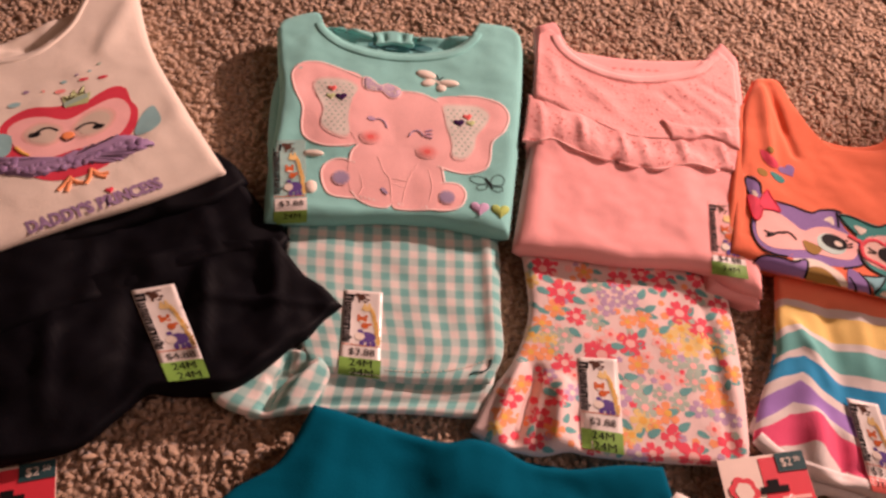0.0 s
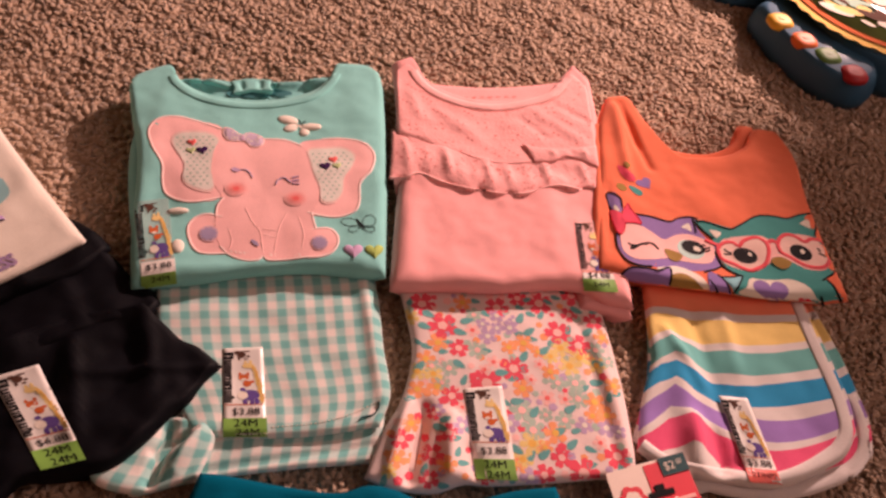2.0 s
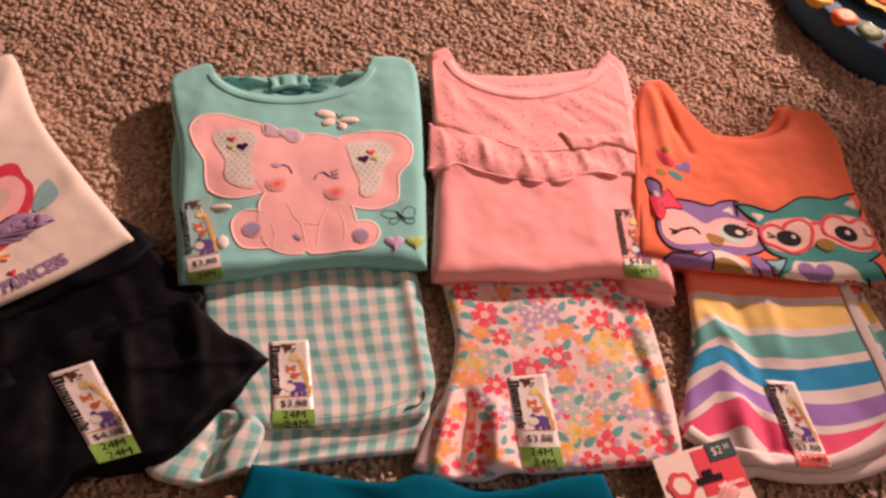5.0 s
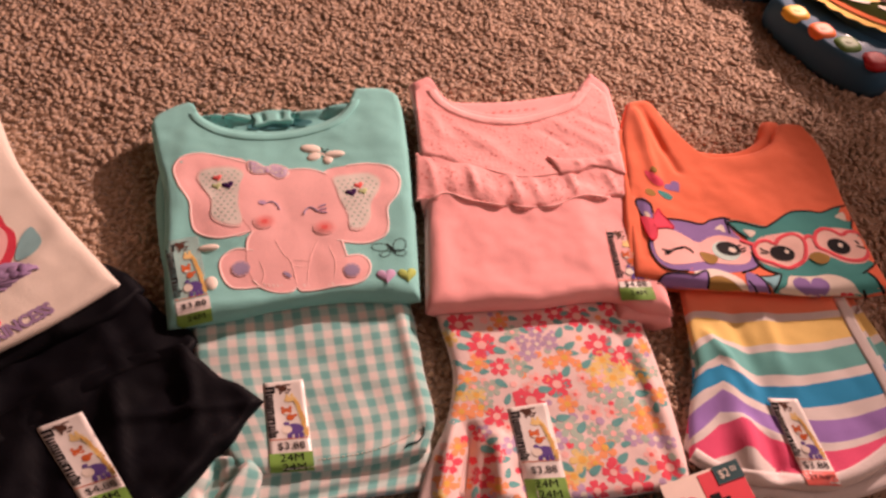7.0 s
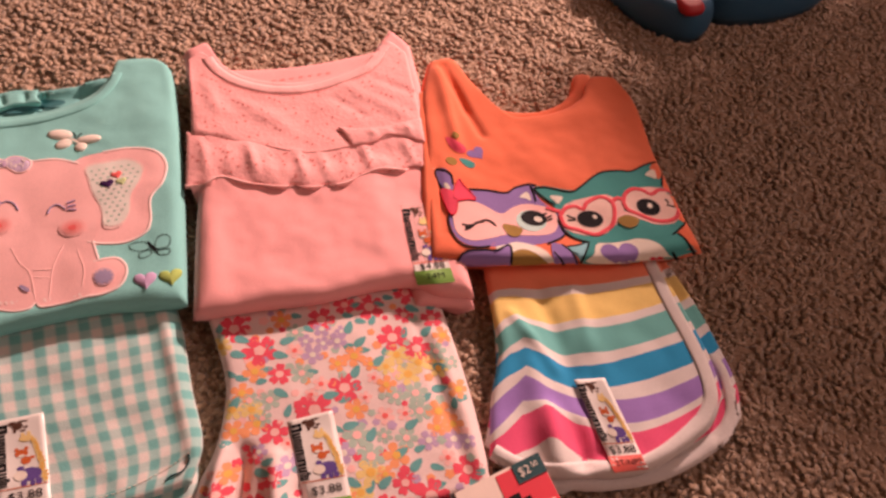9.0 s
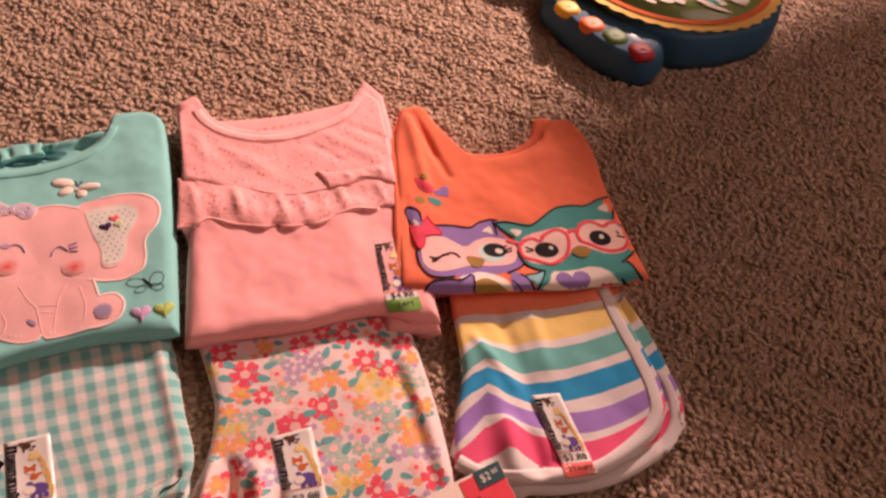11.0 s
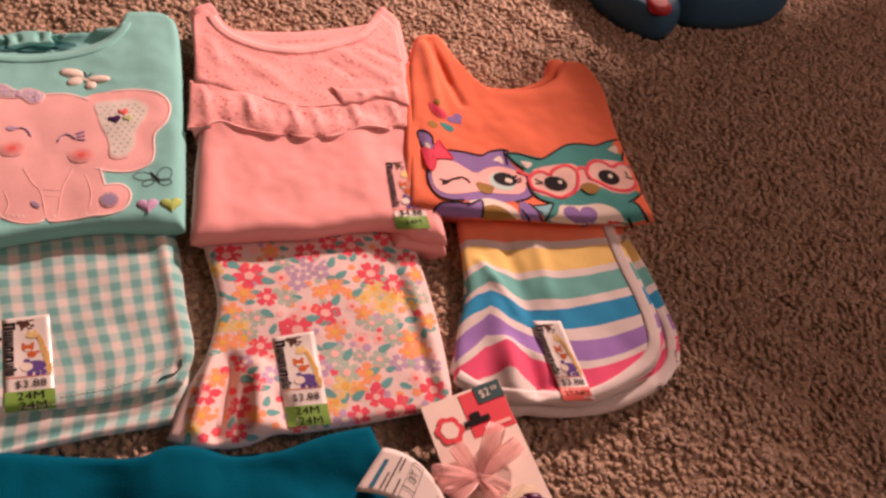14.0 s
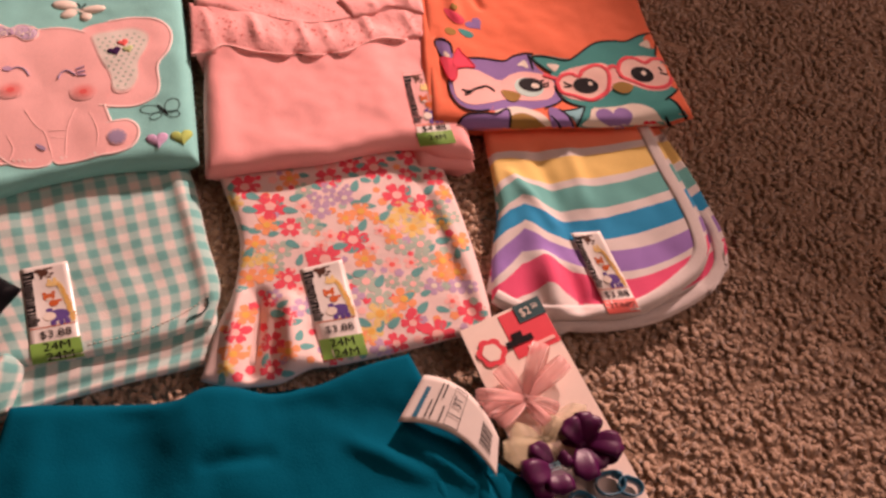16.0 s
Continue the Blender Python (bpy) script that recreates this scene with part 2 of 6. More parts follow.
def patch(top, right, bottom, left, nu, nv, height, base=0.0, roll=0.012, crease=0.0015, seed=1, folds=(), foot=0.7, uv="metres", thin=False, level=None, traced=None, warp=0.0):
    """A piece of cloth between four edges (top and bottom run to the right, the sides downward), puffed up to height,
    rolled over at its edges, with soft creases and folds (x0, y0, x1, y1, width, rise)."""
    t, b = spline(top, nu), spline(bottom, nu)
    l, r = spline(left, nv), spline(right, nv)
    u, v = np.linspace(0, 1, nu)[None, :, None], np.linspace(0, 1, nv)[:, None, None]
    xy = (1 - v) * t[None] + v * b[None] + (1 - u) * l[:, None] + u * r[:, None]
    traced = traced or (0.035 if height >= 0.03 else 0.030 if height > 0.025 else 0.018)
    near = 0.0 if foot > 0.9 else max(0.0, (traced - base - foot * height) / 0.6)  # the rolled edge lies lower than the top
    xy = xy - ((1 - u) * (1 - v) * t[0] + u * (1 - v) * t[-1] + (1 - u) * v * b[0] + u * v * b[-1])
    xy = MIDDLE + (xy - MIDDLE) * (1 + near)
    width, length = np.linalg.norm(xy[nv // 2, -1] - xy[nv // 2, 0]), np.linalg.norm(xy[-1, nu // 2] - xy[0, nu // 2])
    bm = bmesh.new()
    layer = bm.loops.layers.uv.new("UVMap")
    grid, where = [], {}
    for j in range(nv):
        row = []
        for i in range(nu):
            x, y = xy[j, i]
            a, c = i / (nu - 1), j / (nv - 1)
            edge = min(a * width, (1 - a) * width, c * length, (1 - c) * length)
            k = min(edge / roll, 1.0)
            up = foot + (1 - foot) * math.sqrt(max(0.0, 1 - (1 - k) ** 2))
            z = base + height * up + k * crease * (2.2 * wave(x, y, seed, 0.09) + wave(x, y, seed + 5, 0.035) + 0.35 * wave(x, y, seed + 9, 0.014))
            for x0, y0, x1, y1, w, rise in folds:
                d, e = np.array((x1 - x0, y1 - y0)), np.array((x - x0, y - y0))
                s = min(1.0, max(0.0, float(d @ e) / float(d @ d)))
                gap = float(np.hypot(*(e - s * d)))
                z += rise * k * math.exp(-((gap / w) ** 2)) * (0.4 + 0.6 * math.sin(math.pi * min(1, max(0.0, 0.15 + 0.7 * s))))
            vert = bm.verts.new((x, y, z))
            where[vert] = (a * width, c * length) if uv == "metres" else (a, c + warp(a, c) if callable(warp) else c + warp * wave(x, y, seed + 2, 0.06))
            row.append(vert)
        grid.append(row)
    for j in range(nv - 1):
        for i in range(nu - 1):
            bm.faces.new((grid[j][i], grid[j + 1][i], grid[j + 1][i + 1], grid[j][i + 1]))
    rim = grid[0][:-1] + [row[-1] for row in grid[:-1]] + grid[-1][:0:-1] + [row[0] for row in grid[:0:-1]]
    low, centre_xy = [], Vector(xy[nv // 2, nu // 2])
    for vert in rim:
        x, y, z = vert.co
        foot_z = z - 0.0014 if thin else base - 0.003
        tuck = (centre_xy - Vector((x, y))).normalized() * (0.0 if thin else 0.9 * (z - base))
        vert2 = bm.verts.new((x + tuck.x, y + tuck.y, foot_z))
        where[vert2] = where[vert]
        low.append(vert2)
    for n in range(len(rim)):
        bm.faces.new((rim[n], rim[(n + 1) % len(rim)], low[(n + 1) % len(rim)], low[n]))
    for f in bm.faces:
        for loop in f.loops:
            loop[layer].uv = where[loop.vert]
    bmesh.ops.recalc_face_normals(bm, faces=bm.faces)
    return bm, (BVHTree.FromBMesh(bm), level or (0.035 if height >= 0.03 else 0.0185))


PRESS = Vector((0.12, 0.11, 0.64))


def land(cloth, x, y, lift=0.0, other=0.01):
    """The place on the cloth where a print meant for (x, y) at the cloth's level comes to lie, wrapping round rolled edges."""
    if cloth:
        bvh, level = cloth
        aim = Vector((x, y, level))
        up = (PRESS - aim).normalized()
        hit = bvh.ray_cast(aim + up * 0.15, -up, 0.3)[0]
        if hit:
            return hit + up * lift
    return Vector((x, y, other + lift)) if other is not None else None


def ground(cloth, x, y, other=0.01):
    return land(cloth, x, y, 0.0, other).z


def on_cloth(cloth, x, y, r):
    return all(ground(cloth, x + r * math.cos(a), y + r * math.sin(a), -1) > 0.004 for a in np.linspace(0, 6.283, 9))


def shape(bm, outline, bvh, lift, rings=4, dome=0.0, other=0.01, index=0, skirt=0.0012):
    """A flat or domed patch with that closed outline, laid on the cloth below."""
    pts = np.array(outline, float)
    mid = pts.mean(0)
    zmid = ground(bvh, *mid, other)
    centre = bm.verts.new(land(bvh, *mid, lift + dome, other))
    loops, last = [], [centre.co.copy() for _ in pts]
    for r in range(1, rings + 1):
        s = r / rings
        last = [land(bvh, *(mid + (p - mid) * s), lift + dome * (1 - s * s), zmid if not bvh else None) or old for p, old in zip(pts, last)]
        loops.append([bm.verts.new(q) for q in last])
    if dome:
        loops.append([bm.verts.new((v.co.x, v.co.y, v.co.z - lift - skirt)) for v in loops[-1]])
    n, made = len(pts), []
    for i in range(n):
        made.append(bm.faces.new((centre, loops[0][i], loops[0][(i + 1) % n])))
        for a, b in zip(loops, loops[1:]):
            made.append(bm.faces.new((a[i], b[i], b[(i + 1) % n], a[(i + 1) % n])))
    for f in made:
        f.material_index = index
    area2 = sum(pts[i][0] * pts[(i + 1) % n][1] - pts[(i + 1) % n][0] * pts[i][1] for i in range(n))
    if area2 < 0:
        bmesh.ops.reverse_faces(bm, faces=made)


def decal(name, outline, mat, parent, bvh, lift=0.0008, rings=4, dome=0.0, label="", smooth=0):
    bm = bmesh.new()
    shape(bm, spline(outline, smooth, True) if smooth else outline, bvh, lift, rings, dome)
    return part(name, bm, mat, parent, label)


def oval(cx, cy, rx, ry=None, turn=0, n=20):
    ry, c, s = ry or rx, math.cos(radians(turn)), math.sin(radians(turn))
    return [(cx + rx * math.cos(a) * c - ry * math.sin(a) * s, cy + rx * math.cos(a) * s + ry * math.sin(a) * c) for a in np.linspace(0, 2 * math.pi, n, endpoint=False)]


def heart(cx, cy, size, turn=0, n=28):
    c, s, out = math.cos(radians(turn)), math.sin(radians(turn)), []
    for a in np.linspace(0, 2 * math.pi, n, endpoint=False):
        x, y = 16 * math.sin(a) ** 3 / 17 * size, (13 * math.cos(a) - 5 * math.cos(2 * a) - 2 * math.cos(3 * a) - math.cos(4 * a)) / 17 * size
        out.append((cx + x * c - y * s, cy + x * s + y * c))
    return out


def blossom(cx, cy, r, petals=5, turn=0.0, dip=0.38, n=30):
    out = []
    for a in np.linspace(0, 2 * math.pi, n, endpoint=False):
        k = r * (1 - dip + dip * abs(math.cos(petals * a / 2 + turn)) ** 0.7)
        out.append((cx + k * math.cos(a), cy + k * math.sin(a)))
    return out


def petalled(cx, cy, r, petals=5, turn=0.0, notch=0.16):
    """A printed flower: petals parted to near the middle, each notched at its tip."""
    out = []
    for a in np.linspace(0, 2 * math.pi, 8 * petals, endpoint=False):
        p = (a * petals / (2 * math.pi)) % 1 * 2 - 1
        k = r * (0.40 + 0.60 * max(0.0, math.cos(p * math.pi / 2)) ** 0.5 - notch * math.exp(-((p / 0.2) ** 2)))
        out.append((cx + k * math.cos(a + turn), cy + k * math.sin(a + turn)))
    return out


def leaf(cx, cy, length, wide, turn, n=12):
    c, s, out = math.cos(turn), math.sin(turn), []
    for a in np.linspace(0, 2 * math.pi, n, endpoint=False):
        x, y = length * math.cos(a), wide * math.sin(a) * (1 - 0.35 * math.cos(a))
        out.append((cx + x * c - y * s, cy + x * s + y * c))
    return out


def ribbon(bm, line, width, bvh, lift, steps=40, cross=5, dome=0.0008, index=0, other=0.01):
    """A band along a line, laid on the cloth, with thickness."""
    line = spline(line, steps)
    way = np.gradient(line, axis=0)
    way /= np.linalg.norm(way, axis=1)[:, None]
    side = np.stack([-way[:, 1], way[:, 0]], 1)
    rows = []
    for p, s in zip(line, side):
        row = []
        for c in np.linspace(-1, 1, cross):
            q = p + s * c * width / 2
            row.append(bm.verts.new(land(bvh, *q, lift + dome * (1 - c * c), other)))
        a, b = row[0], row[-1]
        rows.append([bm.verts.new(a.co - Vector((0, 0, lift + 0.001))), *row, bm.verts.new(b.co - Vector((0, 0, lift + 0.001)))])
    for a, b in zip(rows, rows[1:]):
        for i in range(len(a) - 1):
            bm.faces.new((a[i], b[i], b[i + 1], a[i + 1])).material_index = index


def band(name, line, width, mat, parent, bvh, lift=0.0008, steps=40, dome=0.0008, label=""):
    bm = bmesh.new()
    ribbon(bm, line, width, bvh, lift, steps, dome=dome)
    bmesh.ops.recalc_face_normals(bm, faces=bm.faces)
    return part(name, bm, mat, parent, label)


def aside(line, far, count=24):
    """The line moved sideways, to the right of its run."""
    line = spline(line, count)
    way = np.gradient(line, axis=0)
    way /= np.linalg.norm(way, axis=1)[:, None]
    return line + far * np.stack([way[:, 1], -way[:, 0]], 1)


def lettering(name, text, to_world, size, mat, parent, bvh, lift, bold=0.0, other=0.01):
    """Letters laid on the cloth; to_world maps the letters' plane (in their own height) to places."""
    curve = bpy.data.curves.new(name, "FONT")
    curve.body, curve.size, curve.align_x, curve.align_y, curve.offset = text, 1.0, "CENTER", "CENTER", bold
    curve.resolution_u = 3
    ob = new("letters", curve)
    me = bpy.data.meshes.new_from_object(ob.evaluated_get(bpy.context.evaluated_depsgraph_get()))
    bpy.data.objects.remove(ob)
    bpy.data.curves.remove(curve)
    bm = bmesh.new()
    bm.from_mesh(me)
    bpy.data.meshes.remove(me)
    for v in bm.verts:
        x, y = to_world(v.co.x * size, v.co.y * size)
        v.co = land(bvh, x, y, lift, other)
    bmesh.ops.recalc_face_normals(bm, faces=bm.faces)
    if bm.faces and sum(f.normal.z for f in bm.faces) < 0:
        bmesh.ops.reverse_faces(bm, faces=bm.faces)
    return part(name, bm, mat, parent)


def quad_map(tl, tr, br, bl):
    tl, tr, br, bl = (np.array(q, float) for q in (tl, tr, br, bl))
    return lambda s, t: tuple((1 - t) * ((1 - s) * tl + s * tr) + t * ((1 - s) * bl + s * br))


def sticker(parent, bvh, corners, price, size_mark, band_mat, clear=False, rows=2, split=(0.66, 0.79), label="", over=0.0):
    """The long size sticker: a film with a line of dark marks, coloured picture shapes, the price and the coloured size band."""
    at = quad_map(*corners)
    bm = bmesh.new()
    ns, nt = 9, 30
    grid = [[bm.verts.new(land(bvh, *at(i / (ns - 1), j / (nt - 1)), 0.0006 + over)) for i in range(ns)] for j in range(nt)]
    for j in range(nt - 1):
        for i in range(ns - 1):
            bm.faces.new((grid[j][i], grid[j + 1][i], grid[j + 1][i + 1], grid[j][i + 1]))
    film = part("sticker", bm, M["clear" if clear else "film"], parent, label or "glossy clear size sticker with price")
    solid = film.modifiers.new("thickness", "SOLIDIFY")
    solid.thickness, solid.offset = 0.0003, 1.0
    top = 0.0013 + over

    def block(name, s0, t0, s1, t1, mat, lift=top):
        b = bmesh.new()
        n, m = 6, max(2, int((t1 - t0) * 24))
        g = [[b.verts.new(land(bvh, *at(s0 + (s1 - s0) * i / n, t0 + (t1 - t0) * j / m), lift)) for i in range(n + 1)] for j in range(m + 1)]
        for j in range(m):
            for i in range(n):
                b.faces.new((g[j][i], g[j + 1][i], g[j + 1][i + 1], g[j][i + 1]))
        return part(name, b, mat, film)

    def blob(name, mat, *ovals):
        b = bmesh.new()
        for cs, ct, rs, rt in ovals:
            shape(b, [at(s, t) for s, t in reversed(oval(cs, ct, rs, rt, n=14))], bvh, top + {"amber_spot": 0.0002, "pale_shape": 0.0002}.get(name, 0.0), 2, skirt=-0.0012)
        part(name, b, mat, film)

    end = split[0]
    if clear:
        block("price_panel", 0.04, end + 0.015, 1.0, split[1], M["film"], top - 0.0003)
    block("size_band", 0.0, split[1], 1.0, 1.0, band_mat)
    block("divider", 0.03, end - 0.012, 0.97, end - 0.004, M["fox"])
    t = 0.05
    for n, step in enumerate((0.085, 0.055, 0.045, 0.05, 0.06, 0.03, 0.075, 0.05, 0.03, 0.04)):
        step *= 1.12 * end / 0.66
        word = bmesh.new()
        lo, hi = (0.02, 0.26) if n in (0, 8) else (0.02, 0.21)
        for a, b, c, d in ((lo, t, hi, t + step * 0.34), (lo, t + step * 0.52, hi, t + step * 0.86), (lo if n % 2 else hi - 0.05, t, lo + 0.05 if n % 2 else hi, t + step * 0.80)):
            word.faces.new([word.verts.new(land(bvh, *at(s, r), top + 0.0002)) for s, r in ((a, b), (a, d), (c, d), (c, b))])
        part("printed_mark", word, M["ink"], film)
        t += step
    f = end / 0.66
    blob("brown_shape", M["brown"], (0.46, 0.085 * f, 0.11, 0.036), (0.36, 0.055 * f, 0.09, 0.020), (0.56, 0.045 * f, 0.12, 0.008), (0.62, 0.105 * f, 0.05, 0.012), (0.40, 0.130 * f, 0.03, 0.018), (0.56, 0.135 * f, 0.06, 0.008))
    spots = random.Random(7)
    blob("amber_shape", M["pale_amber"], (0.62, 0.215 * f, 0.15, 0.030), (0.55, 0.18 * f, 0.04, 0.024), (0.67, 0.175 * f, 0.04, 0.024), *[(0.72 + 0.20 * (k / 30) ** 0.6 + spots.uniform(-0.02, 0.02), (0.22 + 0.40 * k / 30) * f, 0.050, 0.020) for k in range(31)])
    blob("amber_spot", M["amber"], *[(0.74 + 0.20 * (k / 24) ** 0.6 + spots.uniform(-0.05, 0.05), (0.23 + 0.38 * k / 24) * f, spots.uniform(0.020, 0.034), spots.uniform(0.008, 0.012)) for k in range(25)])
    blob("red_shape", M["fox"], (0.50, 0.350 * f, 0.13, 0.036), (0.41, 0.310 * f, 0.04, 0.018), (0.60, 0.310 * f, 0.04, 0.018), (0.58, 0.420 * f, 0.10, 0.034), (0.70, 0.400 * f, 0.06, 0.014))
    blob("violet_shape", M["grape"], (0.64, 0.550 * f, 0.23, 0.060), (0.47, 0.485 * f, 0.07, 0.020), (0.52, 0.622 * f, 0.06, 0.032), (0.68, 0.630 * f, 0.05, 0.026), (0.80, 0.622 * f, 0.06, 0.032))
    blob("pale_shape", M["cream"], (0.46, 0.550 * f, 0.13, 0.044), (0.50, 0.372 * f, 0.07, 0.014))
    across, down = np.linalg.norm(np.subtract(at(1, 0.8), at(0, 0.8))), np.linalg.norm(np.subtract(at(0.5, 0), at(0.5, 1)))

    def write(name, text, s, t, tall, stretch=1.0):
        lettering(name, text, lambda x, y: at(s + x * stretch / across, t - y / down), tall, M["ink"], film, bvh, top + 0.0004)

    write("price", price, 0.53, (end + split[1]) / 2, 0.0092, 1.1)
    depth = 1 - split[1]
    if rows == 2:
        write("size_mark", size_mark, 0.52, split[1] + depth * 0.27, 0.0098, 1.15)
        write("size_mark", size_mark, 0.56, split[1] + depth * 0.78, 0.0098, 1.15)
    else:
        write("size_mark", size_mark, 0.55, split[1] + depth * 0.45, 0.0085 if len(size_mark) < 5 else 0.0065, 1.1)
    return film


# ---- the room ----
def slab(name, lo, hi, mat, label):
    bm = bmesh.new()
    bmesh.ops.create_cube(bm, size=1)
    for v in bm.verts:
        v.co = [(a + b) / 2 + c * (b - a) for a, b, c in zip(lo, hi, v.co)]
    me = bpy.data.meshes.new(name)
    bm.to_mesh(me)
    bm.free()
    me.materials.append(mat)
    return tagged(new(name, me), label, name.split("_")[0], kind="structure")


def shade_board():
    """Unseen board added off the east wall to cast shade, its free corner cut."""
    bm = bmesh.new()
    rim = [(1.279, 1.116), (1.362, 1.000), (2.8, 0.56), (2.8, 1.62), (1.646, 1.423), (1.268, 1.332)]
    low, high = [[bm.verts.new((x, y, z)) for x, y in rim] for z in (0.515, 0.545)]
    bm.faces.new(low[::-1])
    bm.faces.new(high)
    for i in range(len(rim)):
        bm.faces.new((low[i], low[i - 1], high[i - 1], high[i])[::-1])
    me = bpy.data.meshes.new("shade_board")
    bm.to_mesh(me)
    bm.free()
    me.materials.append(M["wall"])
    tagged(new("shade_board", me), "added unseen board casting shade on the carpet", "wall", kind="structure")


# Added out of view, only to darken the carpet on the right.
shade_board()
slab("floor", (-2.2, -2.0, -0.06), (2.8, 3.0, -0.0045), M["backing"], "beige carpet backing under the pile")
slab("ceiling", (-2.2, -2.0, 2.4), (2.8, 3.0, 2.5), M["ceiling"], "plain white painted ceiling")
slab("wall_north", (-2.2, 3.0, -0.06), (2.8, 3.1, 2.5), M["wall"], "plain beige painted wall")
slab("wall_south", (-2.2, -2.1, -0.06), (2.8, -2.0, 2.5), M["wall"], "plain beige painted wall")
slab("wall_west", (-2.3, -2.1, -0.06), (-2.2, 3.1, 2.5), M["wall"], "plain beige painted wall")
slab("wall_east", (2.8, -2.1, -0.06), (2.9, 3.1, 2.5), M["wall"], "plain beige painted wall")


def carpet_pile(x0, y0, x1, y1, step):
    rng = np.random.default_rng(4)
    nx, ny = int((x1 - x0) / step), int((y1 - y0) / step)
    gx, gy = np.meshgrid(np.arange(nx), np.arange(ny))
    x = x0 + (gx.ravel() + 0.5 * (gy.ravel() % 2)) * step + rng.normal(0, step * 0.28, nx * ny)
    y = y0 + gy.ravel() * step + rng.normal(0, step * 0.28, nx * ny)
    n = len(x)
    clump = np.sin(x * 61 + 3 * np.sin(y * 37)) + np.sin(y * 73 + 2 * np.sin(x * 53)) + np.sin((x + y) * 131)
    lean = rng.uniform(0, 2 * np.pi, n)
    far = np.abs(rng.normal(0.0056, 0.0026, n))
    tall = 0.0074 + 0.0006 * rng.normal(size=n).clip(-1.5, 1.5) + 0.0007 * clump
    wide = step * rng.uniform(0.42, 1.06, n)
    spin = rng.uniform(0, 2 * np.pi, n)
    co = np.zeros((n, 10, 3))
    for ring, (h, r, s) in enumerate(((0.0, 0.8, 0.0), (0.62, 1.0, 0.45), (0.93, 0.72, 0.95))):
        for c in range(3):
            a = spin + c * 2 * np.pi / 3 + ring * 0.5
            co[:, ring * 3 + c, 0] = x + far * s * np.cos(lean) + wide * r * np.cos(a)
            co[:, ring * 3 + c, 1] = y + far * s * np.sin(lean) + wide * r * np.sin(a)
            co[:, ring * 3 + c, 2] = -0.0090 + tall * h
    co[:, 9] = np.stack([x + far * 1.1 * np.cos(lean), y + far * 1.1 * np.sin(lean), -0.0090 + tall], 1)
    tris = []
    for ring in (0, 3):
        for c in range(3):
            d = (c + 1) % 3
            tris += [(ring + c, ring + d, ring + 3 + d), (ring + c, ring + 3 + d, ring + 3 + c)]
    tris += [(6 + c, 6 + (c + 1) % 3, 9) for c in range(3)]
    faces = (np.array(tris)[None] + 10 * np.arange(n)[:, None, None]).reshape(-1, 3)
    me = bpy.data.meshes.new("carpet_pile")
    me.vertices.add(n * 10)
    me.vertices.foreach_set("co", co.ravel())
    me.loops.add(faces.size)
    me.loops.foreach_set("vertex_index", faces.ravel().astype(np.int32))
    me.polygons.add(len(faces))
    me.polygons.foreach_set("loop_start", np.arange(0, faces.size, 3, dtype=np.int32))
    me.polygons.foreach_set("use_smooth", np.ones(len(faces), dtype=bool))
    me.update()
    me.validate()
    me.materials.append(M["carpet"])
    return tagged(new("carpet_pile", me), "beige twisted cut-pile carpet tufts covering the floor", "carpet", kind="stuff")


carpet_pile(-0.55, 0.05, 1.60, 1.40, 0.0056)


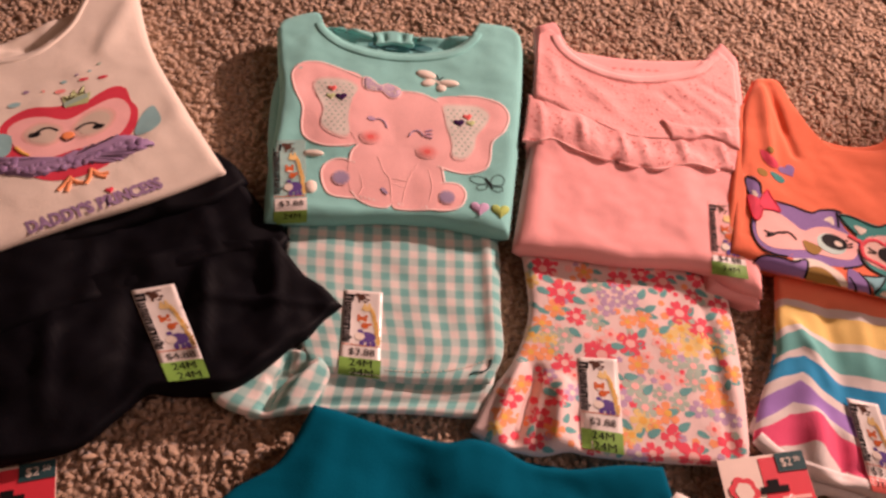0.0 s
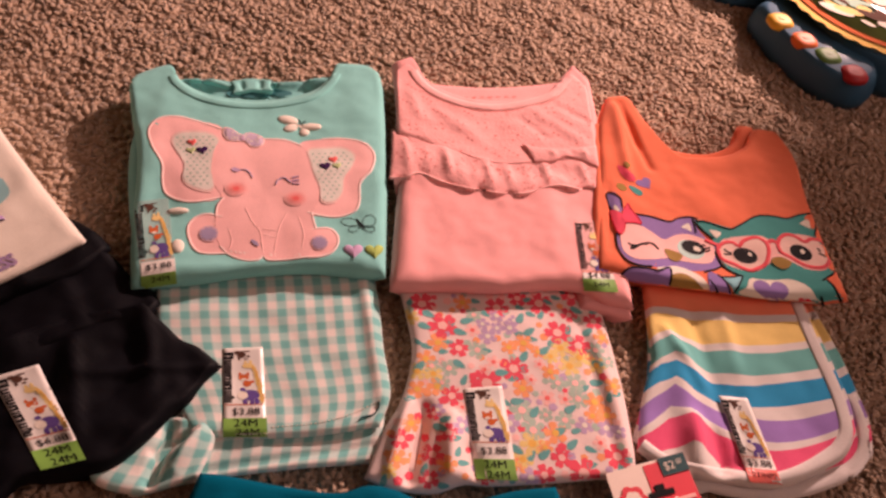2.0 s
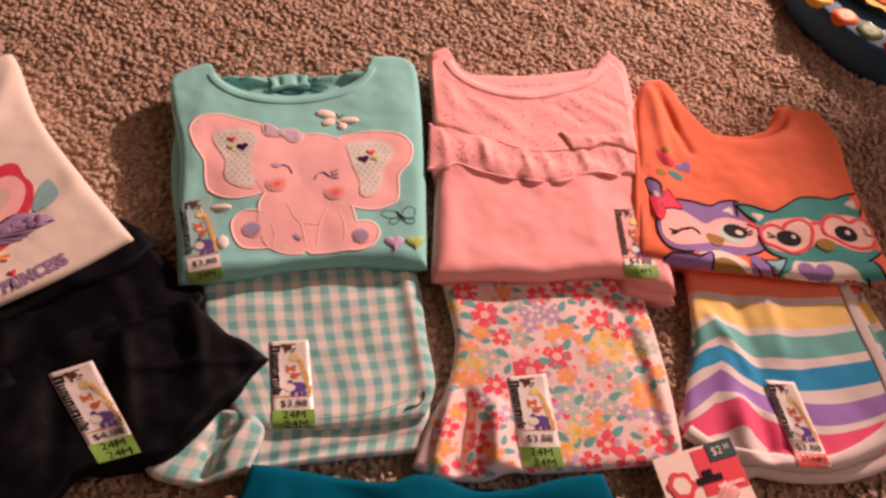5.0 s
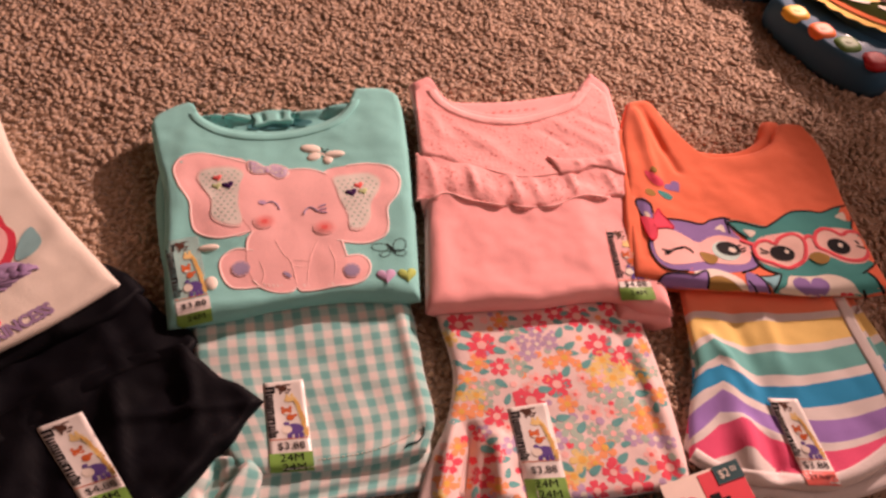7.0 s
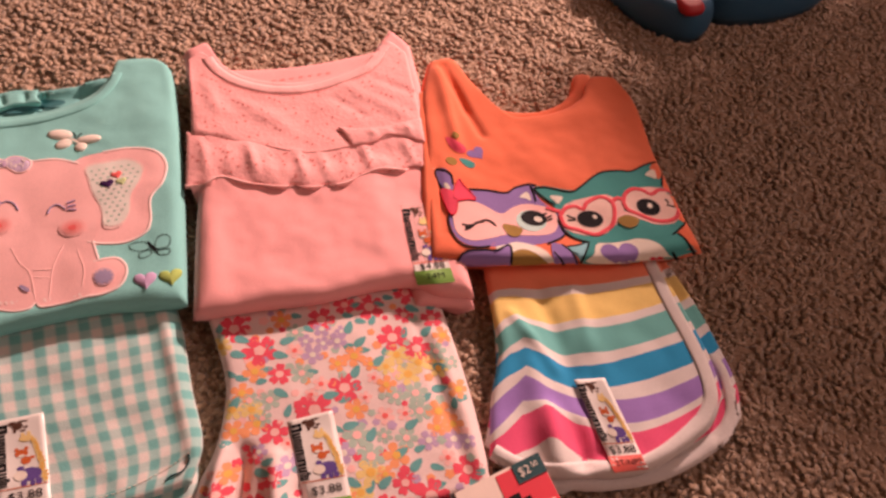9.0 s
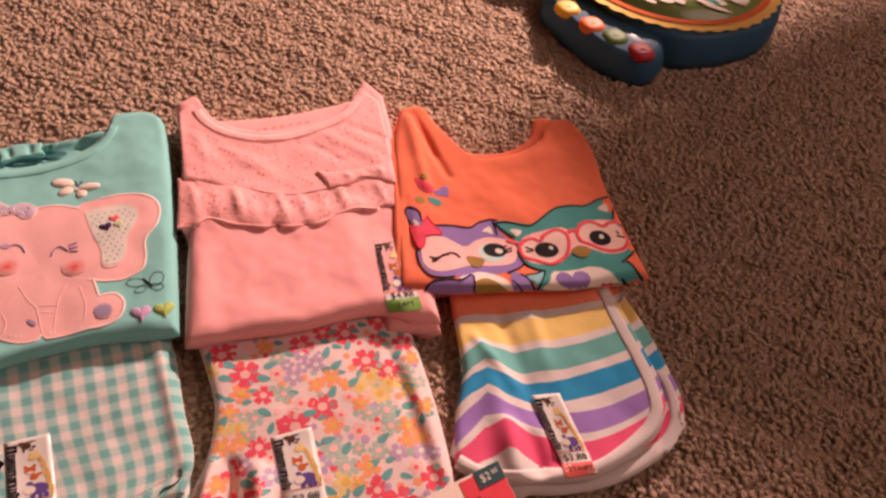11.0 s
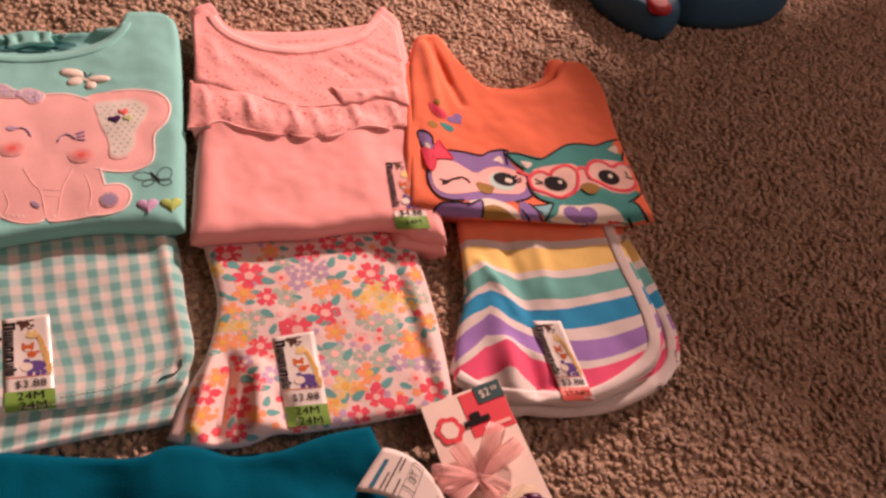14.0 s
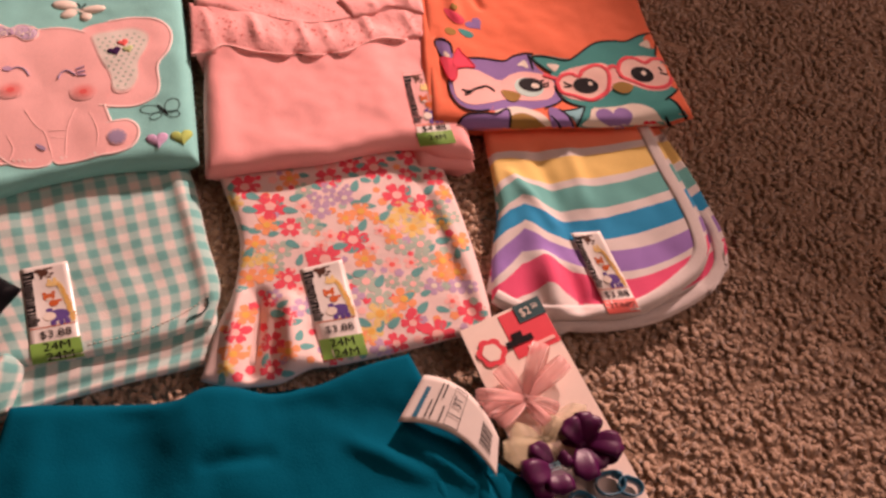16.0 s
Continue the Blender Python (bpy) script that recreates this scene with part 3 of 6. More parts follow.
# ---- aqua top ----
def aqua_top():
    top = thing("toddler_top", (0.11, 0.72, 0), "folded aqua jersey toddler top with a pink padded applique", "top", "folded tops")
    neck = [(0.020, 0.884), (0.028, 0.861), (0.051, 0.839), (0.084, 0.827), (0.124, 0.825), (0.167, 0.837), (0.190, 0.861), (0.200, 0.884)]
    bm, bvh = patch([(-0.025, 0.848), (-0.018, 0.870), (0.010, 0.886), *neck, (0.206, 0.886), (0.236, 0.882), (0.250, 0.864)],
                    [(0.250, 0.864), (0.249, 0.830), (0.238, 0.730), (0.224, 0.640), (0.213, 0.572)],
                    [(-0.013, 0.580), (0.040, 0.580), (0.086, 0.584), (0.145, 0.583), (0.192, 0.574), (0.213, 0.572)],
                    [(-0.025, 0.848), (-0.020, 0.800), (-0.013, 0.740), (-0.015, 0.637), (-0.013, 0.580)], 84, 92, 0.034, seed=1, crease=0.0017,
                    folds=[(0.0, 0.60, 0.19, 0.59, 0.012, 0.003), (0.01, 0.84, -0.01, 0.66, 0.01, 0.002), (0.22, 0.85, 0.215, 0.62, 0.02, 0.002)])
    body = part("front", bm, M["aqua"], top)
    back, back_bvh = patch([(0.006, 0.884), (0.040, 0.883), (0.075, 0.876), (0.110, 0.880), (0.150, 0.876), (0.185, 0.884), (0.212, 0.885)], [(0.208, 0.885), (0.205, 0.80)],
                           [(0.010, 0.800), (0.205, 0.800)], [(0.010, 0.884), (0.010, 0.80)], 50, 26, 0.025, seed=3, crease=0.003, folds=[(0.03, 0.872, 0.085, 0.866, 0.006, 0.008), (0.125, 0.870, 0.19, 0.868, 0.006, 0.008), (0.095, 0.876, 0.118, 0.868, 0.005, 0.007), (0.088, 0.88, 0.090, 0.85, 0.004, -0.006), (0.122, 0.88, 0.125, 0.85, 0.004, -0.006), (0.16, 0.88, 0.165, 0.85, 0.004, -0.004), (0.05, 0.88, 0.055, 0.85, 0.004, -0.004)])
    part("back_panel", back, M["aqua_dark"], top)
    # the shade in the neck opening, painted as a flat dark patch
    decal("neck_shade_patch", [(0.076, 0.8435), (0.103, 0.847), (0.126, 0.8475), (0.148, 0.8405), (0.138, 0.8345), (0.108, 0.8335), (0.082, 0.8365)], M["aqua_neck_shade"], top, (back_bvh[0], 0.035), 0.0060, smooth=30)
    tie, tie_bvh = patch([(0.080, 0.8655), (0.102, 0.870), (0.126, 0.8665)], [(0.126, 0.8665), (0.124, 0.857), (0.127, 0.848)], [(0.082, 0.845), (0.103, 0.8495), (0.127, 0.848)], [(0.080, 0.8655), (0.084, 0.855), (0.082, 0.845)], 24, 16, 0.004, base=0.029, seed=6, roll=0.005,
                         crease=0.0012, folds=[(0.092, 0.866, 0.094, 0.848, 0.003, -0.003), (0.114, 0.868, 0.112, 0.848, 0.003, -0.003)], traced=0.030)
    knot = part("back_tie", tie, M["aqua"], top, "gathered aqua tie at the back of the neck")
    for line in ([(0.030, 0.868), (0.055, 0.864), (0.080, 0.853)], [(0.128, 0.858), (0.150, 0.866), (0.178, 0.868)]):
        band("gathered_fold", line, 0.009, M["aqua"], knot, (back_bvh[0], 0.035), 0.0010, 24, 0.0030)
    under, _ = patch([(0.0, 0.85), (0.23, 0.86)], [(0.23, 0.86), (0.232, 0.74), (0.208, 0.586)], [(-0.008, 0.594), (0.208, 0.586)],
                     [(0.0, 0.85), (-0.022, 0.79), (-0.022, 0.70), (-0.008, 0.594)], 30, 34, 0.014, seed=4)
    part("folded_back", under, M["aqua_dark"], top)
    band("collar", aside(neck, 0.004)[1:-1], 0.010, M["aqua"], body, bvh, 0.0010, 60, 0.0012)
    # the padded applique: ears, head, body and feet in pink, edged with satin stitch
    pieces = {
        "left_ear": [(0.072, 0.783), (0.044, 0.798), (0.023, 0.806), (0.005, 0.803), (-0.004, 0.787), (0.0, 0.763), (0.010, 0.737), (0.011, 0.713), (0.014, 0.696), (0.025, 0.686), (0.042, 0.682), (0.066, 0.686), (0.080, 0.725)],
        "right_ear": [(0.146, 0.755), (0.173, 0.764), (0.195, 0.764), (0.217, 0.756), (0.225, 0.738), (0.219, 0.716), (0.205, 0.698), (0.201, 0.673), (0.195, 0.660), (0.179, 0.653), (0.163, 0.655), (0.148, 0.661), (0.140, 0.706)],
        "left_foot": [(0.067, 0.661), (0.052, 0.665), (0.040, 0.659), (0.035, 0.648), (0.037, 0.632), (0.043, 0.620), (0.053, 0.616), (0.070, 0.615), (0.078, 0.637)],
        "right_foot": [(0.150, 0.639), (0.167, 0.638), (0.174, 0.628), (0.172, 0.616), (0.164, 0.607), (0.151, 0.604), (0.140, 0.605), (0.137, 0.624)],
        "body": [(0.072, 0.773), (0.089, 0.772), (0.110, 0.767), (0.132, 0.765), (0.151, 0.755), (0.157, 0.740), (0.158, 0.718), (0.162, 0.701), (0.163, 0.689), (0.155, 0.665), (0.152, 0.655), (0.154, 0.640), (0.149, 0.620), (0.142, 0.605), (0.123, 0.603),
                 (0.107, 0.604), (0.103, 0.609), (0.097, 0.605), (0.085, 0.606), (0.072, 0.613), (0.064, 0.624), (0.060, 0.645), (0.062, 0.669), (0.067, 0.686), (0.060, 0.705), (0.058, 0.726), (0.061, 0.753)]}
    seams = {"left_ear": pieces["left_ear"][:-1], "right_ear": pieces["right_ear"][1:-1], "left_foot": pieces["left_foot"][:-1], "right_foot": pieces["right_foot"][:-1], "body": pieces["body"][13:21]}
    crown = pieces["body"][2:5]
    for name in ("left_ear", "right_ear", "left_foot", "right_foot", "body"):
        bm = bmesh.new()
        shape(bm, spline(pieces[name], 72, True), bvh, 0.0005 if name != "body" else 0.0009, 7)
        pieces[name] = part("applique_" + name.split("_")[-1], bm, M["coral"], top, "padded pink felt piece")
    for name, line in seams.items():
        band("satin_stitch", line, 0.0024, M["satin_edge"], pieces[name], bvh, 0.0007, 70, 0.0005)
    for line in (crown, [(0.069, 0.686), (0.063, 0.676), (0.061, 0.662)], [(0.152, 0.661), (0.153, 0.650), (0.154, 0.640)]):
        band("satin_stitch", line, 0.0022, M["satin_edge"], pieces["body"], bvh, 0.0011, 16, 0.0004)
    over = 0.0021
    for ear, outline in (("left_ear", [(0.026, 0.778), (0.041, 0.780), (0.056, 0.777), (0.065, 0.767), (0.060, 0.751), (0.057, 0.726), (0.059, 0.703), (0.053, 0.698), (0.039, 0.704), (0.031, 0.715), (0.032, 0.736), (0.023, 0.758), (0.021, 0.769)]),
                         ("right_ear", [(0.158, 0.747), (0.174, 0.749), (0.193, 0.748), (0.203, 0.737), (0.199, 0.722), (0.189, 0.706), (0.185, 0.687), (0.176, 0.675), (0.164, 0.677), (0.164, 0.695), (0.160, 0.714), (0.158, 0.732)])):
        ring = spline(outline, 72, True)
        mid = ring.mean(0)
        for grow, mat, drop in ((1.10, "lining_blend", 0.0008), (1.04, "lining_edge", 0.0006)):
            decal("airbrushed_edge", mid + (ring - mid) * grow, M[mat], pieces[ear], bvh, over - drop, 4)
        spot = decal("ear_lining", ring * 1.0, M["ear_spot"], pieces[ear], bvh, over - 0.0004, 4, 0, "cream lining dotted with grey")
        dots = bmesh.new()
        for i in range(-5, 6):
            for j in range(-9, 10):
                p = mid + (0.0064 * i + 0.0032 * (j % 2), 0.0052 * j)
                off = ring - p
                turned = np.diff(np.unwrap(np.r_[np.arctan2(off[:, 1], off[:, 0]), np.arctan2(off[0, 1], off[0, 0])])).sum()
                if abs(turned) > 3 and np.linalg.norm(off, axis=1).min() > 0.0022:
                    shape(dots, oval(*p, 0.0012, n=8), bvh, over, 1)
        part("lining_dots", dots, M["sage"], spot)
    for x, y, size, m, ear in ((0.039, 0.766, 0.0044, "red_thread", "left_ear"), (0.049, 0.754, 0.0056, "plum", "left_ear"), (0.038, 0.754, 0.0044, "pale_lime", "left_ear"),
                               (0.181, 0.733, 0.0046, "red_thread", "right_ear"), (0.172, 0.724, 0.0056, "plum", "right_ear"), (0.184, 0.724, 0.0044, "pale_lime", "right_ear")):
        decal("embroidered_heart", heart(x, y, size * 1.15, 10), M[m], pieces[ear], bvh, over + 0.0003, 3, 0.0008)
    for x, y in ((0.081, 0.697), (0.138, 0.680)):
        cheek = decal("cheek", oval(x, y, 0.0112, 0.0100), M["cheek_faint"], pieces["body"], bvh, over - 0.0003, 3)
        for k, (r, m) in enumerate(((0.0092, "cheek_pale"), (0.0076, "cheek_mid"), (0.0058, "soft_blush"), (0.0034, "blush"))):
            decal("cheek_centre", oval(x, y, r, r * 0.88), M[m], cheek, bvh, over + 0.0002 * k, 2)
    for x, y, r, foot in ((0.054, 0.640, 0.0100, "left_foot"), (0.156, 0.621, 0.0092, "right_foot")):
        pad = decal("foot_pad", oval(x, y, r * 0.9, r), M["pad_blend"], pieces[foot], bvh, 0.0014, 3)
        decal("pad_stitches", blossom(x, y, r * 0.82, 10, 0, 0.25, 40), M["grey_blue"], pad, bvh, 0.0018, 2)
    for line in ([(0.085, 0.7225), (0.090, 0.7235), (0.095, 0.719), (0.0975, 0.711)], [(0.120, 0.701), (0.123, 0.707), (0.129, 0.7095), (0.135, 0.702)]):
        band("stitched_eye", line, 0.0013, M["grey_blue"], pieces["body"], bvh, over, 12, 0.0004)
    for k, (y0, y1) in enumerate(((0.709, 0.711), (0.705, 0.7055), (0.7015, 0.700))):
        band("stitched_lash", [(0.1365, y0), (0.140, (y0 + y1) / 2), (0.1435, y1)], 0.0016, M["lilac_thread"], pieces["body"], bvh, over, 6, 0.0004)
    decal("stitched_lash", oval(0.0815, 0.7235, 0.0044, 0.0028, -20), M["lilac_thread"], pieces["body"], bvh, over, 2)
    for line in ([(0.089, 0.670), (0.095, 0.651), (0.101, 0.640), (0.103, 0.612)], [(0.072, 0.645), (0.075, 0.630), (0.071, 0.618)], [(0.129, 0.663), (0.119, 0.641), (0.113, 0.612)], [(0.139, 0.655), (0.142, 0.632), (0.137, 0.610)], [(0.104, 0.642), (0.118, 0.639)], [(0.104, 0.635), (0.115, 0.631)]):
        line = line if len(line) > 2 else [line[0], tuple((np.array(line[0]) + line[1]) / 2), line[1]]
        band("quilting_line", line, 0.0011, M["quilt_pink"], pieces["body"], bvh, over - 0.0009, 20, 0.0001)
    for a, b in (((0.074, 0.6165), (0.098, 0.6105)), ((0.110, 0.6095), (0.136, 0.6075))):
        for q in np.linspace(0, 1, 7):
            x, y = np.array(a) * (1 - q) + np.array(b) * q
            decal("toe_stitch", oval(x, y, 0.0012, 0.0022, 20), M["satin_edge"], pieces["body"], bvh, over - 0.0008, 2)
    decal("lilac_stitch", oval(0.096, 0.6255, 0.0020, 0.0052, 40), M["grey_blue"], pieces["body"], bvh, over - 0.0004, 2)
    bow_line = [(0.072, 0.787), (0.079, 0.784), (0.087, 0.776), (0.091, 0.7745), (0.098, 0.777), (0.108, 0.772), (0.112, 0.765), (0.108, 0.757), (0.100, 0.756), (0.092, 0.765), (0.088, 0.765), (0.076, 0.767), (0.071, 0.776)]
    bow = decal("glitter_bow", bow_line, M["bow_lilac"], top, bvh, over - 0.0004, 4, 0.0008, "glittery lilac bow applique", 48)
    band("bow_edge", [*bow_line, bow_line[0]], 0.0015, M["satin_edge"], bow, bvh, over - 0.0004, 60, 0.0006)
    decal("bow_knot", oval(0.0905, 0.7705, 0.0030, 0.0046, -15), M["lilac_thread"], bow, bvh, over + 0.0006, 3, 0.0008)
    speck = bmesh.new()
    rng = random.Random(3)
    for _ in range(70):
        q = rng.uniform(0.074, 0.110)
        shape(speck, oval(q, 0.7765 - 0.34 * (q - 0.074) + rng.uniform(-0.006, 0.006), rng.uniform(0.0005, 0.0010), n=5), bvh, over + 0.0012, 1)
    part("glitter", speck, [M["cream"]], bow)
    moth = decal("butterfly_body", oval(0.151, 0.785, 0.0014, 0.006, 40), M["cream"], top, bvh, 0.002, 2)
    for line in ([(0.152, 0.788), (0.152, 0.793), (0.150, 0.796)], [(0.153, 0.788), (0.156, 0.792), (0.158, 0.793)]):
        band("antenna", line, 0.0009, M["ink"], moth, bvh, 0.001, 6, 0.0003)
    for x, y, a, b, turn in ((0.139, 0.796, 0.0112, 0.0064, -18), (0.141, 0.783, 0.0080, 0.0056, 25), (0.163, 0.784, 0.0112, 0.0054, 0), (0.155, 0.776, 0.0064, 0.0052, 60)):
        decal("puff_wing", oval(x, y, a, b, turn), M["cream"], moth, bvh, 0.001, 4, 0.0028, "white puff-print wing")
    for x, y, a, b in ((0.026, 0.671, 0.010, 0.0042), (0.026, 0.627, 0.006, 0.008)):
        decal("puff_wing", oval(x, y, a, b), M["cream"], top, bvh, 0.001, 4, 0.0025, "white puff-print shape")
    stitched = decal("stitched_butterfly", oval(0.198, 0.642, 0.0012, 0.008, 25), M["ink"], top, bvh, 0.001, 2)
    wings = bmesh.new()
    for x, y, a, b, turn in ((0.188, 0.645, 0.0085, 0.005, -15), (0.191, 0.636, 0.0055, 0.0035, 20), (0.207, 0.645, 0.0062, 0.0085, -25), (0.206, 0.635, 0.0055, 0.004, -20)):
        ring = oval(x, y, a, b, turn, 36)
        for n in range(0, 36, 2):
            p, q = np.array(ring[n]), np.array(ring[(n + 1) % 36])
            ribbon(wings, [p, (p + q) / 2, q], 0.0008, bvh, 0.0008, 3, 3, 0.0002)
    part("stitches", wings, M["ink"], stitched)
    for x, y, m in ((0.187, 0.609, "lilac_thread"), (0.207, 0.607, "puff_lime")):
        decal("puff_heart", heart(x, y, 0.0098, -3), M[m], top, bvh, 0.001, 5, 0.0022)
    sticker(top, bvh, ((-0.015, 0.685), (0.017, 0.688), (0.026, 0.583), (-0.004, 0.579)), "$3.88", "24M", M["green_band"], True, 1, (0.70, 0.86))
    return top


# ---- pink top ----
def pink_top():
    top = thing("toddler_top", (0.36, 0.70, 0), "folded salmon-pink jersey toddler top with eyelet ruffle, on the carpet", "top", "folded tops")
    neck = [(0.294, 0.889), (0.301, 0.858), (0.320, 0.834), (0.353, 0.817), (0.392, 0.815), (0.443, 0.830), (0.469, 0.855), (0.484, 0.871)]
    bm, bvh = patch([(0.266, 0.885), (0.289, 0.896), *neck, (0.490, 0.875), (0.503, 0.842)], [(0.503, 0.842), (0.490, 0.767), (0.478, 0.715), (0.464, 0.620), (0.444, 0.514)],
                    [(0.214, 0.557), (0.264, 0.552), (0.314, 0.545), (0.367, 0.544), (0.398, 0.538), (0.416, 0.524), (0.444, 0.514)],
                    [(0.266, 0.885), (0.262, 0.83), (0.254, 0.770), (0.246, 0.700), (0.232, 0.640), (0.214, 0.557)], 84, 92, 0.034, seed=11, crease=0.0018,
                    folds=[(0.25, 0.66, 0.235, 0.57, 0.012, 0.003), (0.40, 0.66, 0.395, 0.56, 0.02, 0.003)])
    front = part("front", bm, M["pink"], top)
    back, back_bvh = patch([(0.285, 0.889), (0.31, 0.872), (0.38, 0.862), (0.45, 0.866), (0.488, 0.874)], [(0.488, 0.874), (0.48, 0.79)], [(0.29, 0.79), (0.48, 0.79)],
                           [(0.285, 0.889), (0.29, 0.79)], 40, 20, 0.018, seed=12, crease=0.001)
    inner = part("back_panel", back, M["pink"], top)
    bars = bmesh.new()
    for k in range(7):
        shape(bars, oval(0.352 + 0.010 * k, 0.846, 0.003, 0.0013, n=8), back_bvh, 0.001, 1)
    part("size_print", bars, M["soft_blush"], inner)
    under, _ = patch([(0.276, 0.83), (0.48, 0.82)], [(0.48, 0.82), (0.46, 0.66), (0.438, 0.528)], [(0.222, 0.572), (0.438, 0.528)], [(0.276, 0.83), (0.243, 0.69), (0.222, 0.572)], 26, 34, 0.013, seed=13)
    part("folded_back", under, M["pink"], top)
    sleeve, _ = patch([(0.40, 0.55), (0.455, 0.548)], [(0.455, 0.548), (0.448, 0.514)], [(0.398, 0.531), (0.425, 0.520), (0.448, 0.512)], [(0.40, 0.55), (0.398, 0.531)], 20, 14, 0.022, seed=14, roll=0.008)
    part("sleeve", sleeve, M["pink"], top)
    yoke, yoke_bvh = patch([(0.270, 0.876), (0.288, 0.886), (0.297, 0.850), (0.318, 0.827), (0.353, 0.810), (0.392, 0.808), (0.446, 0.823), (0.474, 0.852), (0.486, 0.864), (0.498, 0.840)],
                           [(0.498, 0.840), (0.484, 0.767), (0.474, 0.722)], [(0.254, 0.768), (0.274, 0.758), (0.312, 0.739), (0.360, 0.717), (0.428, 0.719), (0.474, 0.722)],
                           [(0.270, 0.876), (0.264, 0.83), (0.254, 0.768)], 70, 50, 0.0356, seed=11, crease=0.0018, foot=1.0, thin=True, roll=0.004,
                           folds=[(0.31, 0.80, 0.35, 0.75, 0.008, 0.0014), (0.42, 0.80, 0.47, 0.74, 0.008, 0.0018), (0.40, 0.79, 0.425, 0.755, 0.004, -0.0018), (0.45, 0.81, 0.485, 0.775, 0.005, -0.0014), (0.28, 0.84, 0.285, 0.79, 0.007, 0.0016)])
    lace = part("eyelet_yoke", yoke, M["pink_eyelet"], top, "pink eyelet lace yoke")
    holes = bmesh.new()
    rng = random.Random(8)
    for gx in range(9):
        for gy in range(6):
            cx, cy = 0.275 + 0.026 * gx + 0.011 * (gy % 2) + rng.uniform(-0.004, 0.004), 0.735 + 0.022 * gy
            sprig = rng.choice(([(0, 0.009), (0, 0.004), (0, -0.001), (0, -0.006), (0.005, 0.002)], [(0.004, 0.004), (-0.004, 0.004), (0.004, -0.004), (-0.004, -0.004)], [(-0.006, 0.006), (-0.002, 0.002), (0.002, -0.002), (0.006, -0.006)]))
            for dx, dy in sprig:
                if ground(yoke_bvh, cx + dx, cy + dy, 0) > 0.030 and rng.random() < 0.7:
                    shape(holes, oval(cx + dx, cy + dy, rng.uniform(0.0009, 0.0015), 0.0015, rng.uniform(0, 180), 7), yoke_bvh, 0.0004, 1)
    tagged(part("eyelet_hole", holes, M["eyelet_pink"], lace), kind="stuff")
    band("collar", aside(neck, 0.0055)[1:-1], 0.012, M["rib"], front, bvh, 0.0030, 60, 0.0014)
    band("collar_seam", aside(neck, 0.0128)[3:-3], 0.0014, M["soft_blush"], front, bvh, 0.0026, 60, 0.0003)
    rise = [(0.262 + 0.021 * k, 0.765 - 0.006 * k, 0.256 + 0.0215 * k, 0.700 - 0.004 * k, 0.005, (0.0026, 0.001, 0.0038, -0.001, 0.003)[k % 5]) for k in range(10)]
    ruff, ruff_bvh = patch([(0.250, 0.774), (0.274, 0.764), (0.312, 0.745), (0.360, 0.723), (0.389, 0.720), (0.428, 0.724), (0.478, 0.716)], [(0.478, 0.716), (0.468, 0.667)],
                           [(0.236, 0.702), (0.248, 0.705), (0.258, 0.699), (0.269, 0.707), (0.282, 0.695), (0.299, 0.691), (0.318, 0.680), (0.330, 0.683), (0.345, 0.672), (0.360, 0.676), (0.376, 0.669), (0.394, 0.678), (0.414, 0.680), (0.428, 0.674), (0.448, 0.677), (0.468, 0.667)],
                           [(0.250, 0.774), (0.244, 0.74), (0.236, 0.702)], 110, 30, 0.0365, seed=15, crease=0.0026, foot=0.93, roll=0.02, folds=rise, thin=True)
    frill = part("ruffle", ruff, M["pink_eyelet"], top, "gathered pink eyelet ruffle")
    band("ruffle_edge", [(0.237, 0.704), (0.252, 0.702), (0.269, 0.708), (0.299, 0.690), (0.342, 0.676), (0.376, 0.672), (0.414, 0.682), (0.44, 0.674), (0.466, 0.669)], 0.003, M["coral"], frill, ruff_bvh, 0.0012, 60)
    pricks = bmesh.new()
    for k in range(90):
        q, drop = rng.random(), rng.uniform(0.008, 0.048)
        x, y = np.interp(q, (0, 0.4, 0.6, 1), (0.246, 0.345, 0.39, 0.474)), np.interp(q, (0, 0.4, 0.6, 1), (0.772, 0.730, 0.722, 0.716)) - drop
        if ground(ruff_bvh, x, y, 0) > 0.030:
            shape(pricks, oval(x, y, rng.uniform(0.0008, 0.0013), 0.0013, rng.uniform(0, 180), 7), ruff_bvh, 0.0005, 1)
    tagged(part("eyelet_hole", pricks, M["eyelet_pink"], frill), kind="stuff")
    flap, _ = patch([(0.392, 0.745), (0.415, 0.737), (0.44, 0.735), (0.478, 0.738)], [(0.478, 0.738), (0.470, 0.704)], [(0.398, 0.716), (0.42, 0.716), (0.44, 0.722), (0.470, 0.704)],
                    [(0.392, 0.745), (0.398, 0.716)], 40, 18, 0.0390, seed=16, crease=0.002, foot=0.93, thin=True,
                    folds=[(0.42, 0.74, 0.425, 0.715, 0.004, 0.004), (0.445, 0.74, 0.445, 0.72, 0.004, -0.003), (0.46, 0.74, 0.458, 0.71, 0.004, 0.004)])
    part("ruffle_flap", flap, M["pink_eyelet"], top)
    sticker(top, bvh, ((0.419, 0.632), (0.446, 0.628), (0.436, 0.536), (0.402, 0.541)), "$4.88", "24M", M["green_band"], True, 1, (0.74, 0.83))
    return top


